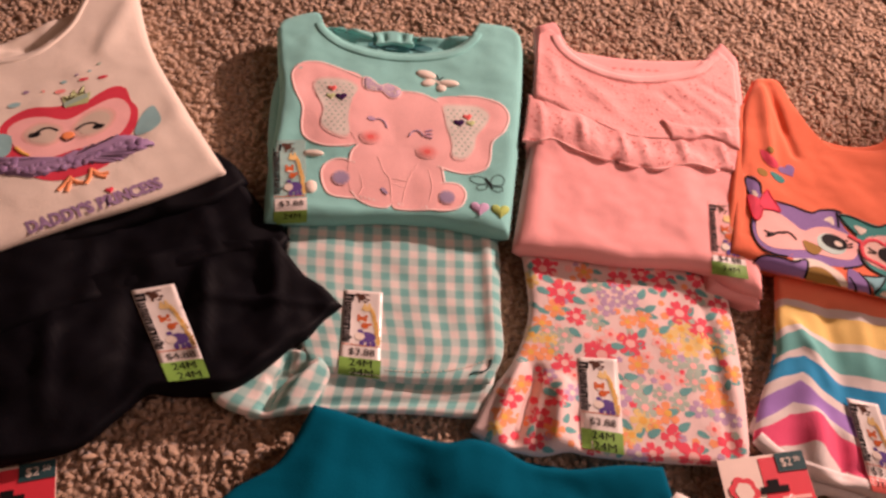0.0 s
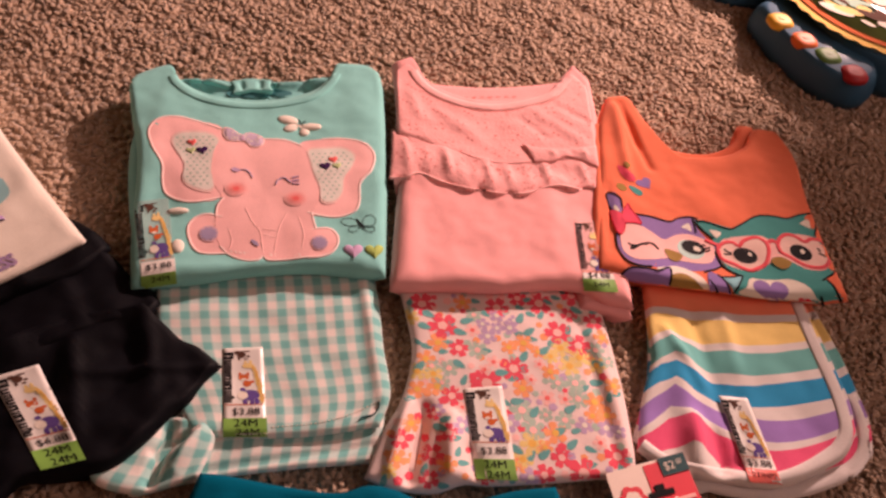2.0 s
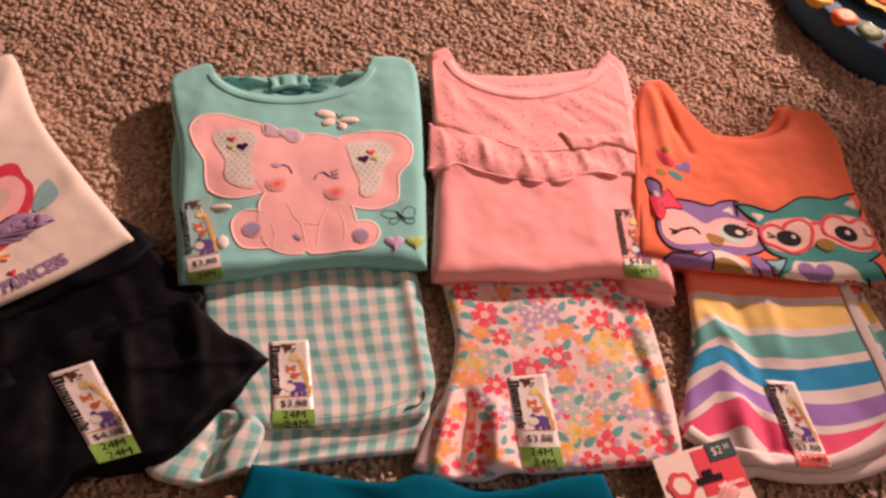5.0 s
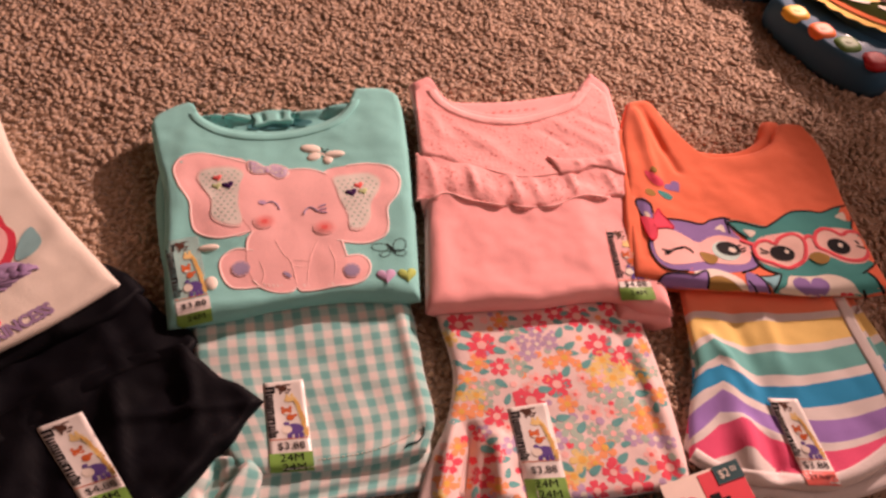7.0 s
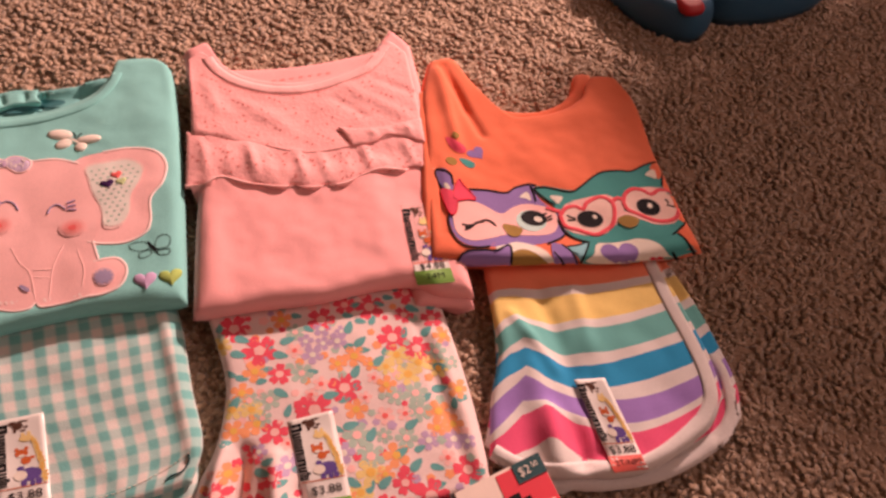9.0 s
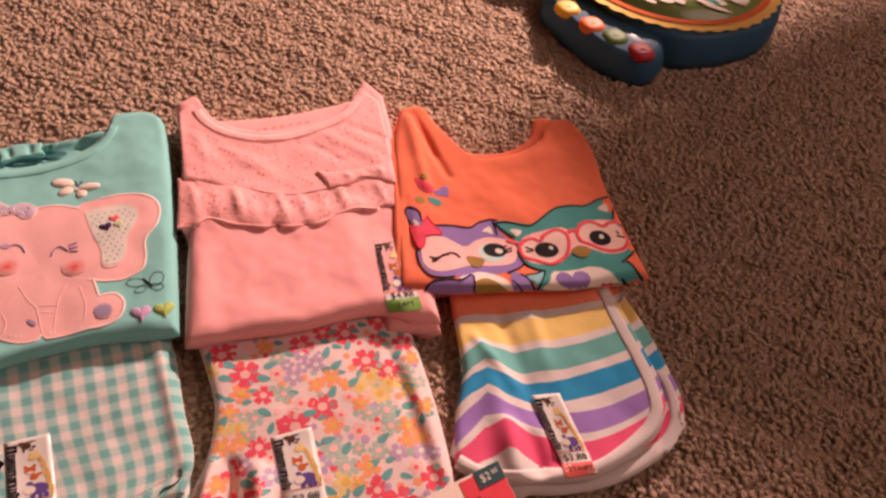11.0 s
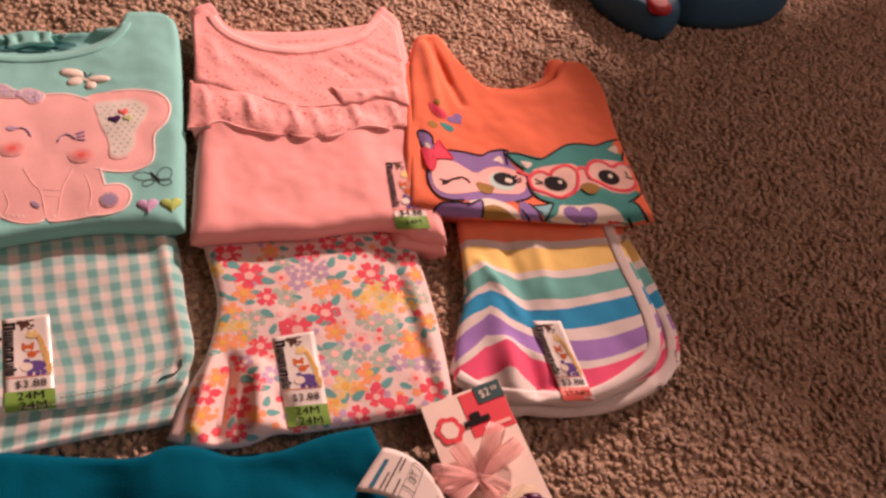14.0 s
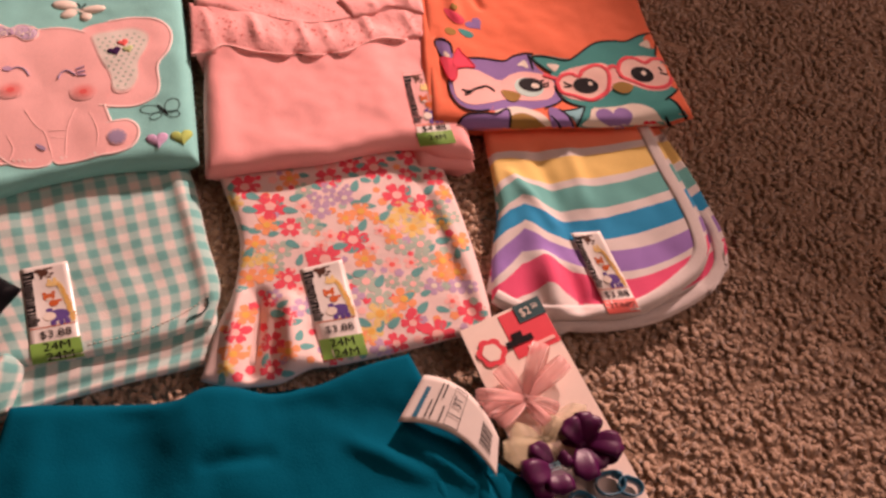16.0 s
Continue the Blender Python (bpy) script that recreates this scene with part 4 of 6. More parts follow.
# ---- orange tank top ----
def orange_top():
    top = thing("tank_top", (0.57, 0.63, 0), "folded orange jersey tank top with violet and green prints", "top", "folded tops")
    neck = [(0.545, 0.812), (0.550, 0.777), (0.567, 0.722), (0.595, 0.712), (0.630, 0.714), (0.658, 0.727), (0.680, 0.752)]
    bm, bvh = patch([(0.515, 0.818), (0.538, 0.820), *neck, (0.690, 0.756), (0.713, 0.750)], [(0.713, 0.750), (0.716, 0.704), (0.697, 0.631), (0.684, 0.562), (0.676, 0.503)],
                    [(0.420, 0.562), (0.470, 0.545), (0.516, 0.533), (0.600, 0.512), (0.676, 0.503)], [(0.515, 0.818), (0.490, 0.772), (0.467, 0.700), (0.438, 0.614), (0.420, 0.562)], 80, 90,
                    0.038, seed=21, crease=0.0017, roll=0.008, foot=0.8, level=0.042, traced=0.034, folds=[(0.52, 0.80, 0.50, 0.69, 0.006, 0.005), (0.528, 0.81, 0.530, 0.70, 0.005, -0.005), (0.60, 0.70, 0.66, 0.70, 0.012, 0.003), (0.47, 0.68, 0.445, 0.59, 0.006, -0.003), (0.58, 0.70, 0.57, 0.62, 0.02, 0.002)])
    front = part("front", bm, M["orange"], top)
    back, _ = patch([(0.548, 0.745), (0.575, 0.728), (0.61, 0.722), (0.65, 0.738), (0.672, 0.768), (0.690, 0.764)], [(0.690, 0.764), (0.685, 0.66)], [(0.55, 0.66), (0.685, 0.66)], [(0.548, 0.745), (0.55, 0.66)], 40, 20, 0.026, seed=22)
    part("back_panel", back, M["orange"], top)
    side, _ = patch([(0.488, 0.774), (0.508, 0.786)], [(0.508, 0.786), (0.468, 0.66), (0.438, 0.565)], [(0.415, 0.566), (0.438, 0.558)], [(0.480, 0.766), (0.453, 0.68), (0.415, 0.566)], 18, 50, 0.036, seed=23, roll=0.008)
    part("folded_side", side, M["orange"], top)
    band("neck_binding", neck, 0.006, M["orange"], front, bvh, 0.0008, 50)

    def ink(name, outline, mat, lift=0.0006, smooth=36, parent=front):
        return decal(name, outline, M[mat], parent, bvh, lift * 0.7, 5, 0, "", smooth)

    def outline(line, width=0.0016, lift=0.0014, mat="ink"):
        band("glasses_rim" if mat == "rim" else "ink_line", line, width, M[mat], front, bvh, lift * 0.8, 50, 0.0001)

    # violet round motif
    ink("violet_print", [(0.4554, 0.6038), (0.4657, 0.6210), (0.4807, 0.6302), (0.5014, 0.6244), (0.5186, 0.6164), (0.5324, 0.6199), (0.5485, 0.6187), (0.5462, 0.6072), (0.5485, 0.5946), (0.5566, 0.5796), (0.5543, 0.5566), (0.5416, 0.5508), (0.5221, 0.5497), (0.4991, 0.5543), (0.4761, 0.5600), (0.4577, 0.5681), (0.4519, 0.5830)], "violet", 0.0006, 48)
    outline([(0.4830, 0.6302), (0.5014, 0.6244), (0.5186, 0.6164), (0.5302, 0.6199), (0.5439, 0.6210), (0.5520, 0.6176)], 0.0016, 0.0018)
    outline([(0.5462, 0.6176), (0.5451, 0.6095), (0.5428, 0.5991)], 0.0016, 0.0018)
    outline([(0.4588, 0.6118), (0.4519, 0.5957), (0.4508, 0.5796), (0.4554, 0.5681), (0.4657, 0.5623), (0.4784, 0.5600)], 0.0016, 0.0018)
    outline([(0.5531, 0.5543), (0.5451, 0.5508), (0.5313, 0.5485)], 0.0016, 0.0018)
    ink("violet_tuft", [(0.4634, 0.6589), (0.4715, 0.6612), (0.4761, 0.6520), (0.4738, 0.6382), (0.4680, 0.6313), (0.4612, 0.6348), (0.4612, 0.6474)], "violet", 0.0008, 28)
    ink("tuft_patch", [(0.4646, 0.6417), (0.4680, 0.6417), (0.4692, 0.6348), (0.4646, 0.6348)], "cream", 0.0012, 16)
    outline([(0.4738, 0.6394), (0.4761, 0.6520), (0.4703, 0.6601), (0.4634, 0.6601), (0.4600, 0.6474), (0.4612, 0.6360)], 0.0016, 0.0018)
    ink("pink_mask", [(0.4623, 0.6107), (0.4726, 0.6164), (0.4864, 0.6118), (0.4956, 0.6014), (0.5037, 0.5922), (0.5163, 0.5968), (0.5302, 0.5980), (0.5439, 0.5922), (0.5543, 0.5842), (0.5520, 0.5692), (0.5428, 0.5589), (0.5290, 0.5589), (0.5117, 0.5635), (0.4979, 0.5681), (0.4818, 0.5681), (0.4646, 0.5704), (0.4554, 0.5807), (0.4566, 0.5957)], "rose", 0.0012, 48)
    ink("ear_patch", [(0.5290, 0.6072), (0.5393, 0.6118), (0.5382, 0.6003), (0.5336, 0.6049)], "cream", 0.0012, 16)
    outline([(0.4680, 0.5865), (0.4772, 0.5888), (0.4864, 0.5899), (0.4910, 0.5865), (0.4933, 0.5807)], 0.0013, 0.0024)
    outline([(0.4680, 0.5853), (0.4772, 0.5888), (0.4841, 0.5888)], 0.0022, 0.0024)
    outline([(0.4634, 0.5911), (0.4669, 0.5888), (0.4715, 0.5877)], 0.0012, 0.0024)
    outline([(0.4634, 0.5842), (0.4680, 0.5842), (0.4726, 0.5865)], 0.0012, 0.0024)
    outline([(0.4657, 0.5877), (0.4680, 0.5853), (0.4726, 0.5865)], 0.0022, 0.0022)
    ink("pale_eye_ring", oval(0.5278, 0.5773, 0.0145, 0.0129, -18), "mint", 0.0017, 0)
    ink("dark_eye", oval(0.5313, 0.5796, 0.0124, 0.0093, -22), "ink", 0.0022, 0)
    ink("eye_glint", oval(0.5347, 0.5773, 0.0041, 0.0033, -34), "cream", 0.0027, 0)
    outline([(0.5405, 0.5796), (0.5428, 0.5819), (0.5462, 0.5819)], 0.0013, 0.0024)
    outline([(0.5416, 0.5761), (0.5451, 0.5773), (0.5497, 0.5784)], 0.0013, 0.0024)
    outline([(0.5416, 0.5738), (0.5451, 0.5738), (0.5485, 0.5750)], 0.0013, 0.0024)
    ink("gold_drop", [(0.4991, 0.5796), (0.5037, 0.5796), (0.5129, 0.5738), (0.5152, 0.5692), (0.5083, 0.5635), (0.5014, 0.5658), (0.4991, 0.5727)], "gold", 0.0022, 24)
    ink("cream_belly", [(0.4818, 0.5566), (0.4933, 0.5577), (0.5037, 0.5577), (0.5163, 0.5508), (0.5255, 0.5416), (0.5278, 0.5313), (0.5278, 0.5232), (0.4899, 0.5324), (0.4910, 0.5439)], "cream", 0.001, 36)
    ink("gold_belly", [(0.4933, 0.5462), (0.5060, 0.5485), (0.5152, 0.5416), (0.5186, 0.5336), (0.5186, 0.5255), (0.4887, 0.5324)], "gold", 0.0015, 30)
    ink("violet_wing", [(0.4370, 0.5474), (0.4485, 0.5554), (0.4577, 0.5612), (0.4715, 0.5577), (0.4853, 0.5543), (0.4956, 0.5566), (0.4945, 0.5474), (0.4876, 0.5347), (0.4726, 0.5359), (0.4554, 0.5405)], "violet", 0.0018, 36)
    outline([(0.4393, 0.5485), (0.4542, 0.5600), (0.4715, 0.5577), (0.4830, 0.5543), (0.4956, 0.5566), (0.4945, 0.5474), (0.4876, 0.5347)], 0.0018, 0.0022)
    ink("violet_wing", [(0.5347, 0.5474), (0.5428, 0.5439), (0.5485, 0.5371), (0.5497, 0.5278), (0.5462, 0.5186), (0.5278, 0.5232), (0.5290, 0.5324)], "violet", 0.0014, 30)
    outline([(0.5439, 0.5439), (0.5485, 0.5347), (0.5485, 0.5255), (0.5474, 0.5198)], 0.0016, 0.0018)
    outline([(0.5324, 0.5382), (0.5347, 0.5302), (0.5347, 0.5221)], 0.0016, 0.0018)
    ink("pink_bow", [(0.4577, 0.6337), (0.4634, 0.6360), (0.4703, 0.6302), (0.4703, 0.6199), (0.4646, 0.6072), (0.4588, 0.6038), (0.4566, 0.6118)], "hot_pink", 0.0024, 30)
    ink("pink_bow", [(0.4703, 0.6290), (0.4761, 0.6394), (0.4818, 0.6440), (0.4830, 0.6360), (0.4841, 0.6290), (0.4876, 0.6164), (0.4795, 0.6176), (0.4703, 0.6187)], "hot_pink", 0.0024, 30)
    outline([(0.4577, 0.6337), (0.4566, 0.6118), (0.4588, 0.6038), (0.4646, 0.6072), (0.4703, 0.6187)], 0.001, 0.0027, "crimson")
    outline([(0.4761, 0.6382), (0.4818, 0.6440), (0.4830, 0.6360), (0.4876, 0.6164), (0.4795, 0.6176), (0.4703, 0.6187)], 0.001, 0.0027, "crimson")
    ink("pink_bow", oval(0.4715, 0.6256, 0.0026, 0.0051, -27), "hot_pink", 0.0034, 0)
    # sea-green round motif
    ink("green_body", [(0.5635, 0.5416), (0.5946, 0.5359), (0.6325, 0.5290), (0.6589, 0.5278), (0.6635, 0.5163), (0.6635, 0.4979), (0.6417, 0.4968), (0.6049, 0.5048), (0.5520, 0.5175), (0.5600, 0.5278)], "sea", 0.001, 44)
    ink("green_print", [(0.5474, 0.6152), (0.5600, 0.6141), (0.5830, 0.6026), (0.5946, 0.6049), (0.6210, 0.6164), (0.6417, 0.6152), (0.6555, 0.6107), (0.6750, 0.6152), (0.6923, 0.6152), (0.6854, 0.5991), (0.6762, 0.5842), (0.6796, 0.5738), (0.6808, 0.5520), (0.6773, 0.5405), (0.6647, 0.5313), (0.6520, 0.5267), (0.6244, 0.5267), (0.5934, 0.5324), (0.5692, 0.5393), (0.5577, 0.5497), (0.5543, 0.5646), (0.5577, 0.5796), (0.5543, 0.5934), (0.5485, 0.6026)], "sea", 0.0014, 72)
    outline([(0.5474, 0.6141), (0.5600, 0.6129), (0.5807, 0.6014), (0.5946, 0.6049), (0.6210, 0.6164), (0.6417, 0.6152), (0.6555, 0.6107), (0.6750, 0.6152), (0.6911, 0.6141), (0.6854, 0.5991), (0.6762, 0.5842)], 0.0018, 0.0022)
    outline([(0.5474, 0.6129), (0.5520, 0.6014), (0.5554, 0.5946), (0.5589, 0.5899)], 0.0018, 0.0022)
    outline([(0.5531, 0.5716), (0.5531, 0.5566), (0.5577, 0.5485), (0.5646, 0.5428), (0.5704, 0.5393)], 0.0018, 0.0022)
    outline([(0.6796, 0.5439), (0.6739, 0.5359), (0.6601, 0.5290), (0.6543, 0.5267)], 0.0018, 0.0022)
    ink("ear_patch", [(0.5589, 0.6014), (0.5704, 0.5968), (0.5623, 0.5899), (0.5600, 0.5946)], "cream", 0.0019, 16)
    ink("ear_patch", [(0.6670, 0.6026), (0.6796, 0.6072), (0.6762, 0.5946), (0.6704, 0.5991)], "cream", 0.0019, 16)
    ink("pink_mask", [(0.5554, 0.5738), (0.5692, 0.5877), (0.5877, 0.5899), (0.6141, 0.5888), (0.6244, 0.5796), (0.6429, 0.5877), (0.6635, 0.5865), (0.6854, 0.5738), (0.6819, 0.5566), (0.6658, 0.5393), (0.6452, 0.5416), (0.6337, 0.5508), (0.6221, 0.5566), (0.6060, 0.5520), (0.5888, 0.5439), (0.5704, 0.5474), (0.5554, 0.5589)], "rose", 0.0018, 60)
    ink("lens", [(0.5577, 0.5761), (0.5669, 0.5830), (0.5773, 0.5830), (0.5830, 0.5773), (0.5911, 0.5842), (0.6072, 0.5877), (0.6152, 0.5796), (0.6129, 0.5681), (0.6026, 0.5531), (0.5899, 0.5474), (0.5796, 0.5462), (0.5669, 0.5554), (0.5566, 0.5635)], "lens", 0.0022, 44)
    outline([(0.5577, 0.5761), (0.5669, 0.5830), (0.5773, 0.5830), (0.5830, 0.5773), (0.5911, 0.5842), (0.6072, 0.5877), (0.6152, 0.5796), (0.6129, 0.5681), (0.6026, 0.5531), (0.5899, 0.5474), (0.5796, 0.5462), (0.5669, 0.5554), (0.5566, 0.5635), (0.5577, 0.5761)], 0.0042, 0.0024, "rim")
    ink("lens", [(0.6268, 0.5750), (0.6337, 0.5842), (0.6440, 0.5888), (0.6532, 0.5853), (0.6601, 0.5773), (0.6704, 0.5807), (0.6819, 0.5750), (0.6819, 0.5612), (0.6716, 0.5462), (0.6589, 0.5428), (0.6452, 0.5474), (0.6337, 0.5589), (0.6268, 0.5658)], "lens", 0.0022, 44)
    outline([(0.6268, 0.5750), (0.6337, 0.5842), (0.6440, 0.5888), (0.6532, 0.5853), (0.6601, 0.5773), (0.6704, 0.5807), (0.6819, 0.5750), (0.6819, 0.5612), (0.6716, 0.5462), (0.6589, 0.5428), (0.6452, 0.5474), (0.6337, 0.5589), (0.6268, 0.5658), (0.6268, 0.5750)], 0.0042, 0.0024, "rim")
    outline([(0.6176, 0.5796), (0.6233, 0.5819), (0.6290, 0.5784)], 0.0042, 0.0024, "rim")
    outline([(0.5485, 0.5888), (0.5543, 0.5842), (0.5600, 0.5807)], 0.0042, 0.002, "rim")
    ink("dark_eye", oval(0.5842, 0.5646, 0.0129, 0.0103, -10), "ink", 0.003, 0)
    ink("eye_glint", oval(0.5899, 0.5658, 0.0023, 0.0026, 0), "cream", 0.0036, 0)
    ink("dark_eye", oval(0.6486, 0.5635, 0.0118, 0.0106, -29), "ink", 0.003, 0)
    ink("eye_glint", oval(0.6509, 0.5646, 0.0026, 0.0033, -27), "cream", 0.0036, 0)
    outline([(0.5646, 0.5750), (0.5669, 0.5716), (0.5704, 0.5692)], 0.0014, 0.003)
    outline([(0.5623, 0.5692), (0.5658, 0.5681), (0.5704, 0.5681)], 0.0014, 0.003)
    outline([(0.6704, 0.5681), (0.6716, 0.5646), (0.6716, 0.5623)], 0.0014, 0.003)
    outline([(0.6681, 0.5612), (0.6716, 0.5589), (0.6750, 0.5566)], 0.0014, 0.003)
    ink("gold_drop", [(0.6107, 0.5577), (0.6221, 0.5600), (0.6313, 0.5531), (0.6290, 0.5485), (0.6233, 0.5451), (0.6164, 0.5451), (0.6107, 0.5508)], "gold", 0.0036, 24)
    ink("cream_belly", [(0.5589, 0.5163), (0.5681, 0.5255), (0.5761, 0.5359), (0.5865, 0.5336), (0.6026, 0.5313), (0.6164, 0.5313), (0.6279, 0.5267), (0.6360, 0.5175), (0.6360, 0.5060), (0.6337, 0.4979)], "cream", 0.0022, 40)
    ink("violet_heart", heart(0.5922, 0.5175, 0.0197, -11), "violet", 0.0028, 0)
    ink("pink_heart", heart(0.6221, 0.5014, 0.0075, -12), "crimson", 0.0028, 0)
    outline([(0.6601, 0.5267), (0.6635, 0.5175), (0.6624, 0.4991)], 0.0018, 0.0022)
    outline([(0.6429, 0.5071), (0.6417, 0.5014), (0.6406, 0.4968)], 0.0018, 0.0022)
    ink("green_wing", [(0.5474, 0.5393), (0.5681, 0.5393), (0.5600, 0.5278), (0.5508, 0.5186), (0.5508, 0.5302)], "sky", 0.0018, 0)
    outline([(0.5474, 0.5405), (0.5589, 0.5393), (0.5692, 0.5393), (0.5600, 0.5278), (0.5497, 0.5186)], 0.0016, 0.0022)
    # little marks above
    ink("pink_feather", leaf(0.495, 0.688, 0.014, 0.006, radians(112)), "hot_pink", 0.0008, 0)
    ink("aqua_feather", leaf(0.497, 0.662, 0.009, 0.0045, radians(125)), "sea", 0.0008, 0)
    ink("violet_heart", heart(0.511, 0.672, 0.0098, 20), "violet", 0.0008, 0)
    ink("gold_drop", oval(0.483, 0.668, 0.0048, 0.0062, 30), "gold", 0.0010, 0)
    ink("gold_drop", oval(0.501, 0.701, 0.0036, 0.0046), "gold", 0.0010, 0)
    return top


# ---- white top ----
def white_top():
    top = thing("toddler_top", (-0.22, 0.72, 0), "folded white jersey toddler top with red print and purple lettering", "top", "folded tops")
    neck = [(-0.372, 0.826), (-0.360, 0.798), (-0.338, 0.782), (-0.305, 0.780), (-0.271, 0.797), (-0.248, 0.842), (-0.242, 0.890)]
    bm, bvh = patch([(-0.425, 0.800), (-0.380, 0.832), *neck, (-0.236, 0.905), (-0.196, 0.925)], [(-0.196, 0.925), (-0.184, 0.899), (-0.153, 0.810), (-0.104, 0.722), (-0.054, 0.640)],
                    [(-0.280, 0.511), (-0.232, 0.538), (-0.178, 0.568), (-0.110, 0.603), (-0.054, 0.640)], [(-0.425, 0.800), (-0.365, 0.66), (-0.280, 0.511)], 76, 84, 0.0395, seed=31, crease=0.0012, level=0.033, foot=0.85, traced=0.03,
                    folds=[(-0.10, 0.72, -0.14, 0.66, 0.015, 0.003), (-0.19, 0.88, -0.2, 0.80, 0.01, 0.003)])
    front = part("front", bm, M["white"], top)
    back, _ = patch([(-0.385, 0.828), (-0.33, 0.815), (-0.28, 0.85), (-0.238, 0.905)], [(-0.238, 0.905), (-0.22, 0.80)], [(-0.34, 0.74), (-0.22, 0.80)], [(-0.385, 0.828), (-0.34, 0.74)], 34, 20, 0.02, seed=32, crease=0.004, folds=[(-0.352, 0.800, -0.332, 0.806, 0.012, 0.012), (-0.30, 0.835, -0.262, 0.86, 0.007, 0.008), (-0.315, 0.815, -0.26, 0.83, 0.006, -0.006)])
    part("back_panel", back, M["white"], top)
    band("collar", neck, 0.010, M["white"], front, bvh, 0.0012, 60)
    ax, ay = np.array((0.863, 0.505)), np.array((-0.505, 0.863))

    def at(x, y):
        return tuple(np.array((-0.212, 0.680)) + ax * x + ay * y)

    def print_on(name, pts, mat, lift=0.0008, smooth=40, dome=0.0):
        return decal(name, pts, M[mat], front, bvh, lift, 5, dome, "", smooth)

    print_on("red_print", [(-0.273, 0.687), (-0.263, 0.706), (-0.250, 0.715), (-0.230, 0.718), (-0.205, 0.726), (-0.194, 0.740), (-0.181, 0.752), (-0.169, 0.750), (-0.161, 0.733), (-0.152, 0.722), (-0.149, 0.702), (-0.152, 0.683), (-0.156, 0.668),
                           (-0.162, 0.649), (-0.168, 0.641), (-0.188, 0.627), (-0.211, 0.621), (-0.232, 0.626), (-0.252, 0.636), (-0.268, 0.660)], "owl_red", 0.0006, 60)
    print_on("coral_mask", [(-0.266, 0.682), (-0.256, 0.698), (-0.237, 0.703), (-0.215, 0.701), (-0.196, 0.720), (-0.180, 0.734), (-0.167, 0.732), (-0.158, 0.717), (-0.158, 0.698), (-0.164, 0.682), (-0.179, 0.670), (-0.200, 0.661), (-0.218, 0.650), (-0.235, 0.649), (-0.253, 0.661)], "coral", 0.0010, 60)
    for ring in ([(-0.252, 0.679), (-0.244, 0.693), (-0.232, 0.696), (-0.217, 0.691), (-0.214, 0.675), (-0.222, 0.665), (-0.237, 0.664), (-0.247, 0.669)], [(-0.209, 0.690), (-0.201, 0.710), (-0.188, 0.721), (-0.174, 0.718), (-0.170, 0.705), (-0.176, 0.689), (-0.189, 0.678), (-0.202, 0.677)]):
        mid = np.mean(ring, 0)
        for k, (grow, m) in enumerate(((1.0, "owl_blend"), (0.86, "rose_grey"), (0.70, "owl_pale"))):
            print_on("pale_eye", mid + (np.array(ring) - mid) * grow, m, 0.0012 + 0.0003 * k)
    for line, lash in (([(-0.242, 0.677), (-0.235, 0.6860), (-0.228, 0.6885), (-0.220, 0.6855)], (-0.240, 0.678)), ([(-0.204, 0.688), (-0.198, 0.6955), (-0.190, 0.6985), (-0.182, 0.6945)], (-0.184, 0.694))):
        band("shut_eye", line, 0.0026, M["ink"], front, bvh, 0.0020, 20, 0.0002)
        print_on("lashes", oval(*lash, 0.0058, 0.0034, 25), "ink", 0.0020, 0)
    print_on("orange_drop", oval(-0.2095, 0.680, 0.0060, 0.0048, 25), "tangerine", 0.0022, 0, 0.0006)
    band("ink_line", [(-0.216, 0.6765), (-0.209, 0.6725), (-0.203, 0.6785)], 0.0016, M["brown"], front, bvh, 0.0022, 10, 0.0001)
    frill = [(-0.268, 0.645), (-0.237, 0.648), (-0.213, 0.649), (-0.200, 0.659), (-0.182, 0.670), (-0.162, 0.684), (-0.148, 0.683), (-0.128, 0.675), (-0.144, 0.663), (-0.157, 0.651), (-0.177, 0.646), (-0.197, 0.638), (-0.220, 0.628), (-0.241, 0.625), (-0.265, 0.631)]
    fuzz = random.Random(9)
    edge = [tuple(p + np.array((fuzz.uniform(-1, 1), fuzz.uniform(-1, 1))) * 0.0016) for p in spline(frill, 120, True)]
    print_on("violet_frill", edge, "mauve", 0.0018, 0, 0.0024)
    for p in spline([(-0.258, 0.638), (-0.235, 0.637), (-0.211, 0.641), (-0.188, 0.653), (-0.166, 0.666), (-0.141, 0.674)], 34):
        tuft = oval(p[0] + fuzz.uniform(-0.002, 0.002), p[1] + fuzz.uniform(-0.006, 0.006), fuzz.uniform(0.004, 0.007), fuzz.uniform(0.003, 0.005), fuzz.uniform(0, 90), 14)
        print_on("frill_tuft", tuft, fuzz.choice(("wool", "mauve", "mauve")), 0.0026, 0, 0.0022)
    print_on("aqua_tail", [(-0.139, 0.727), (-0.133, 0.721), (-0.127, 0.706), (-0.134, 0.692), (-0.146, 0.685), (-0.149, 0.693), (-0.146, 0.714)], "owl_aqua", 0.0010, 36)
    print_on("aqua_tail", [(-0.276, 0.674), (-0.261, 0.675), (-0.256, 0.653), (-0.268, 0.646)], "owl_aqua", 0.0014, 24)
    band("yellow_stitch", [(-0.253, 0.661), (-0.246, 0.655), (-0.238, 0.651)], 0.0034, M["amber"], front, bvh, 0.0018, 8, 0.0006)
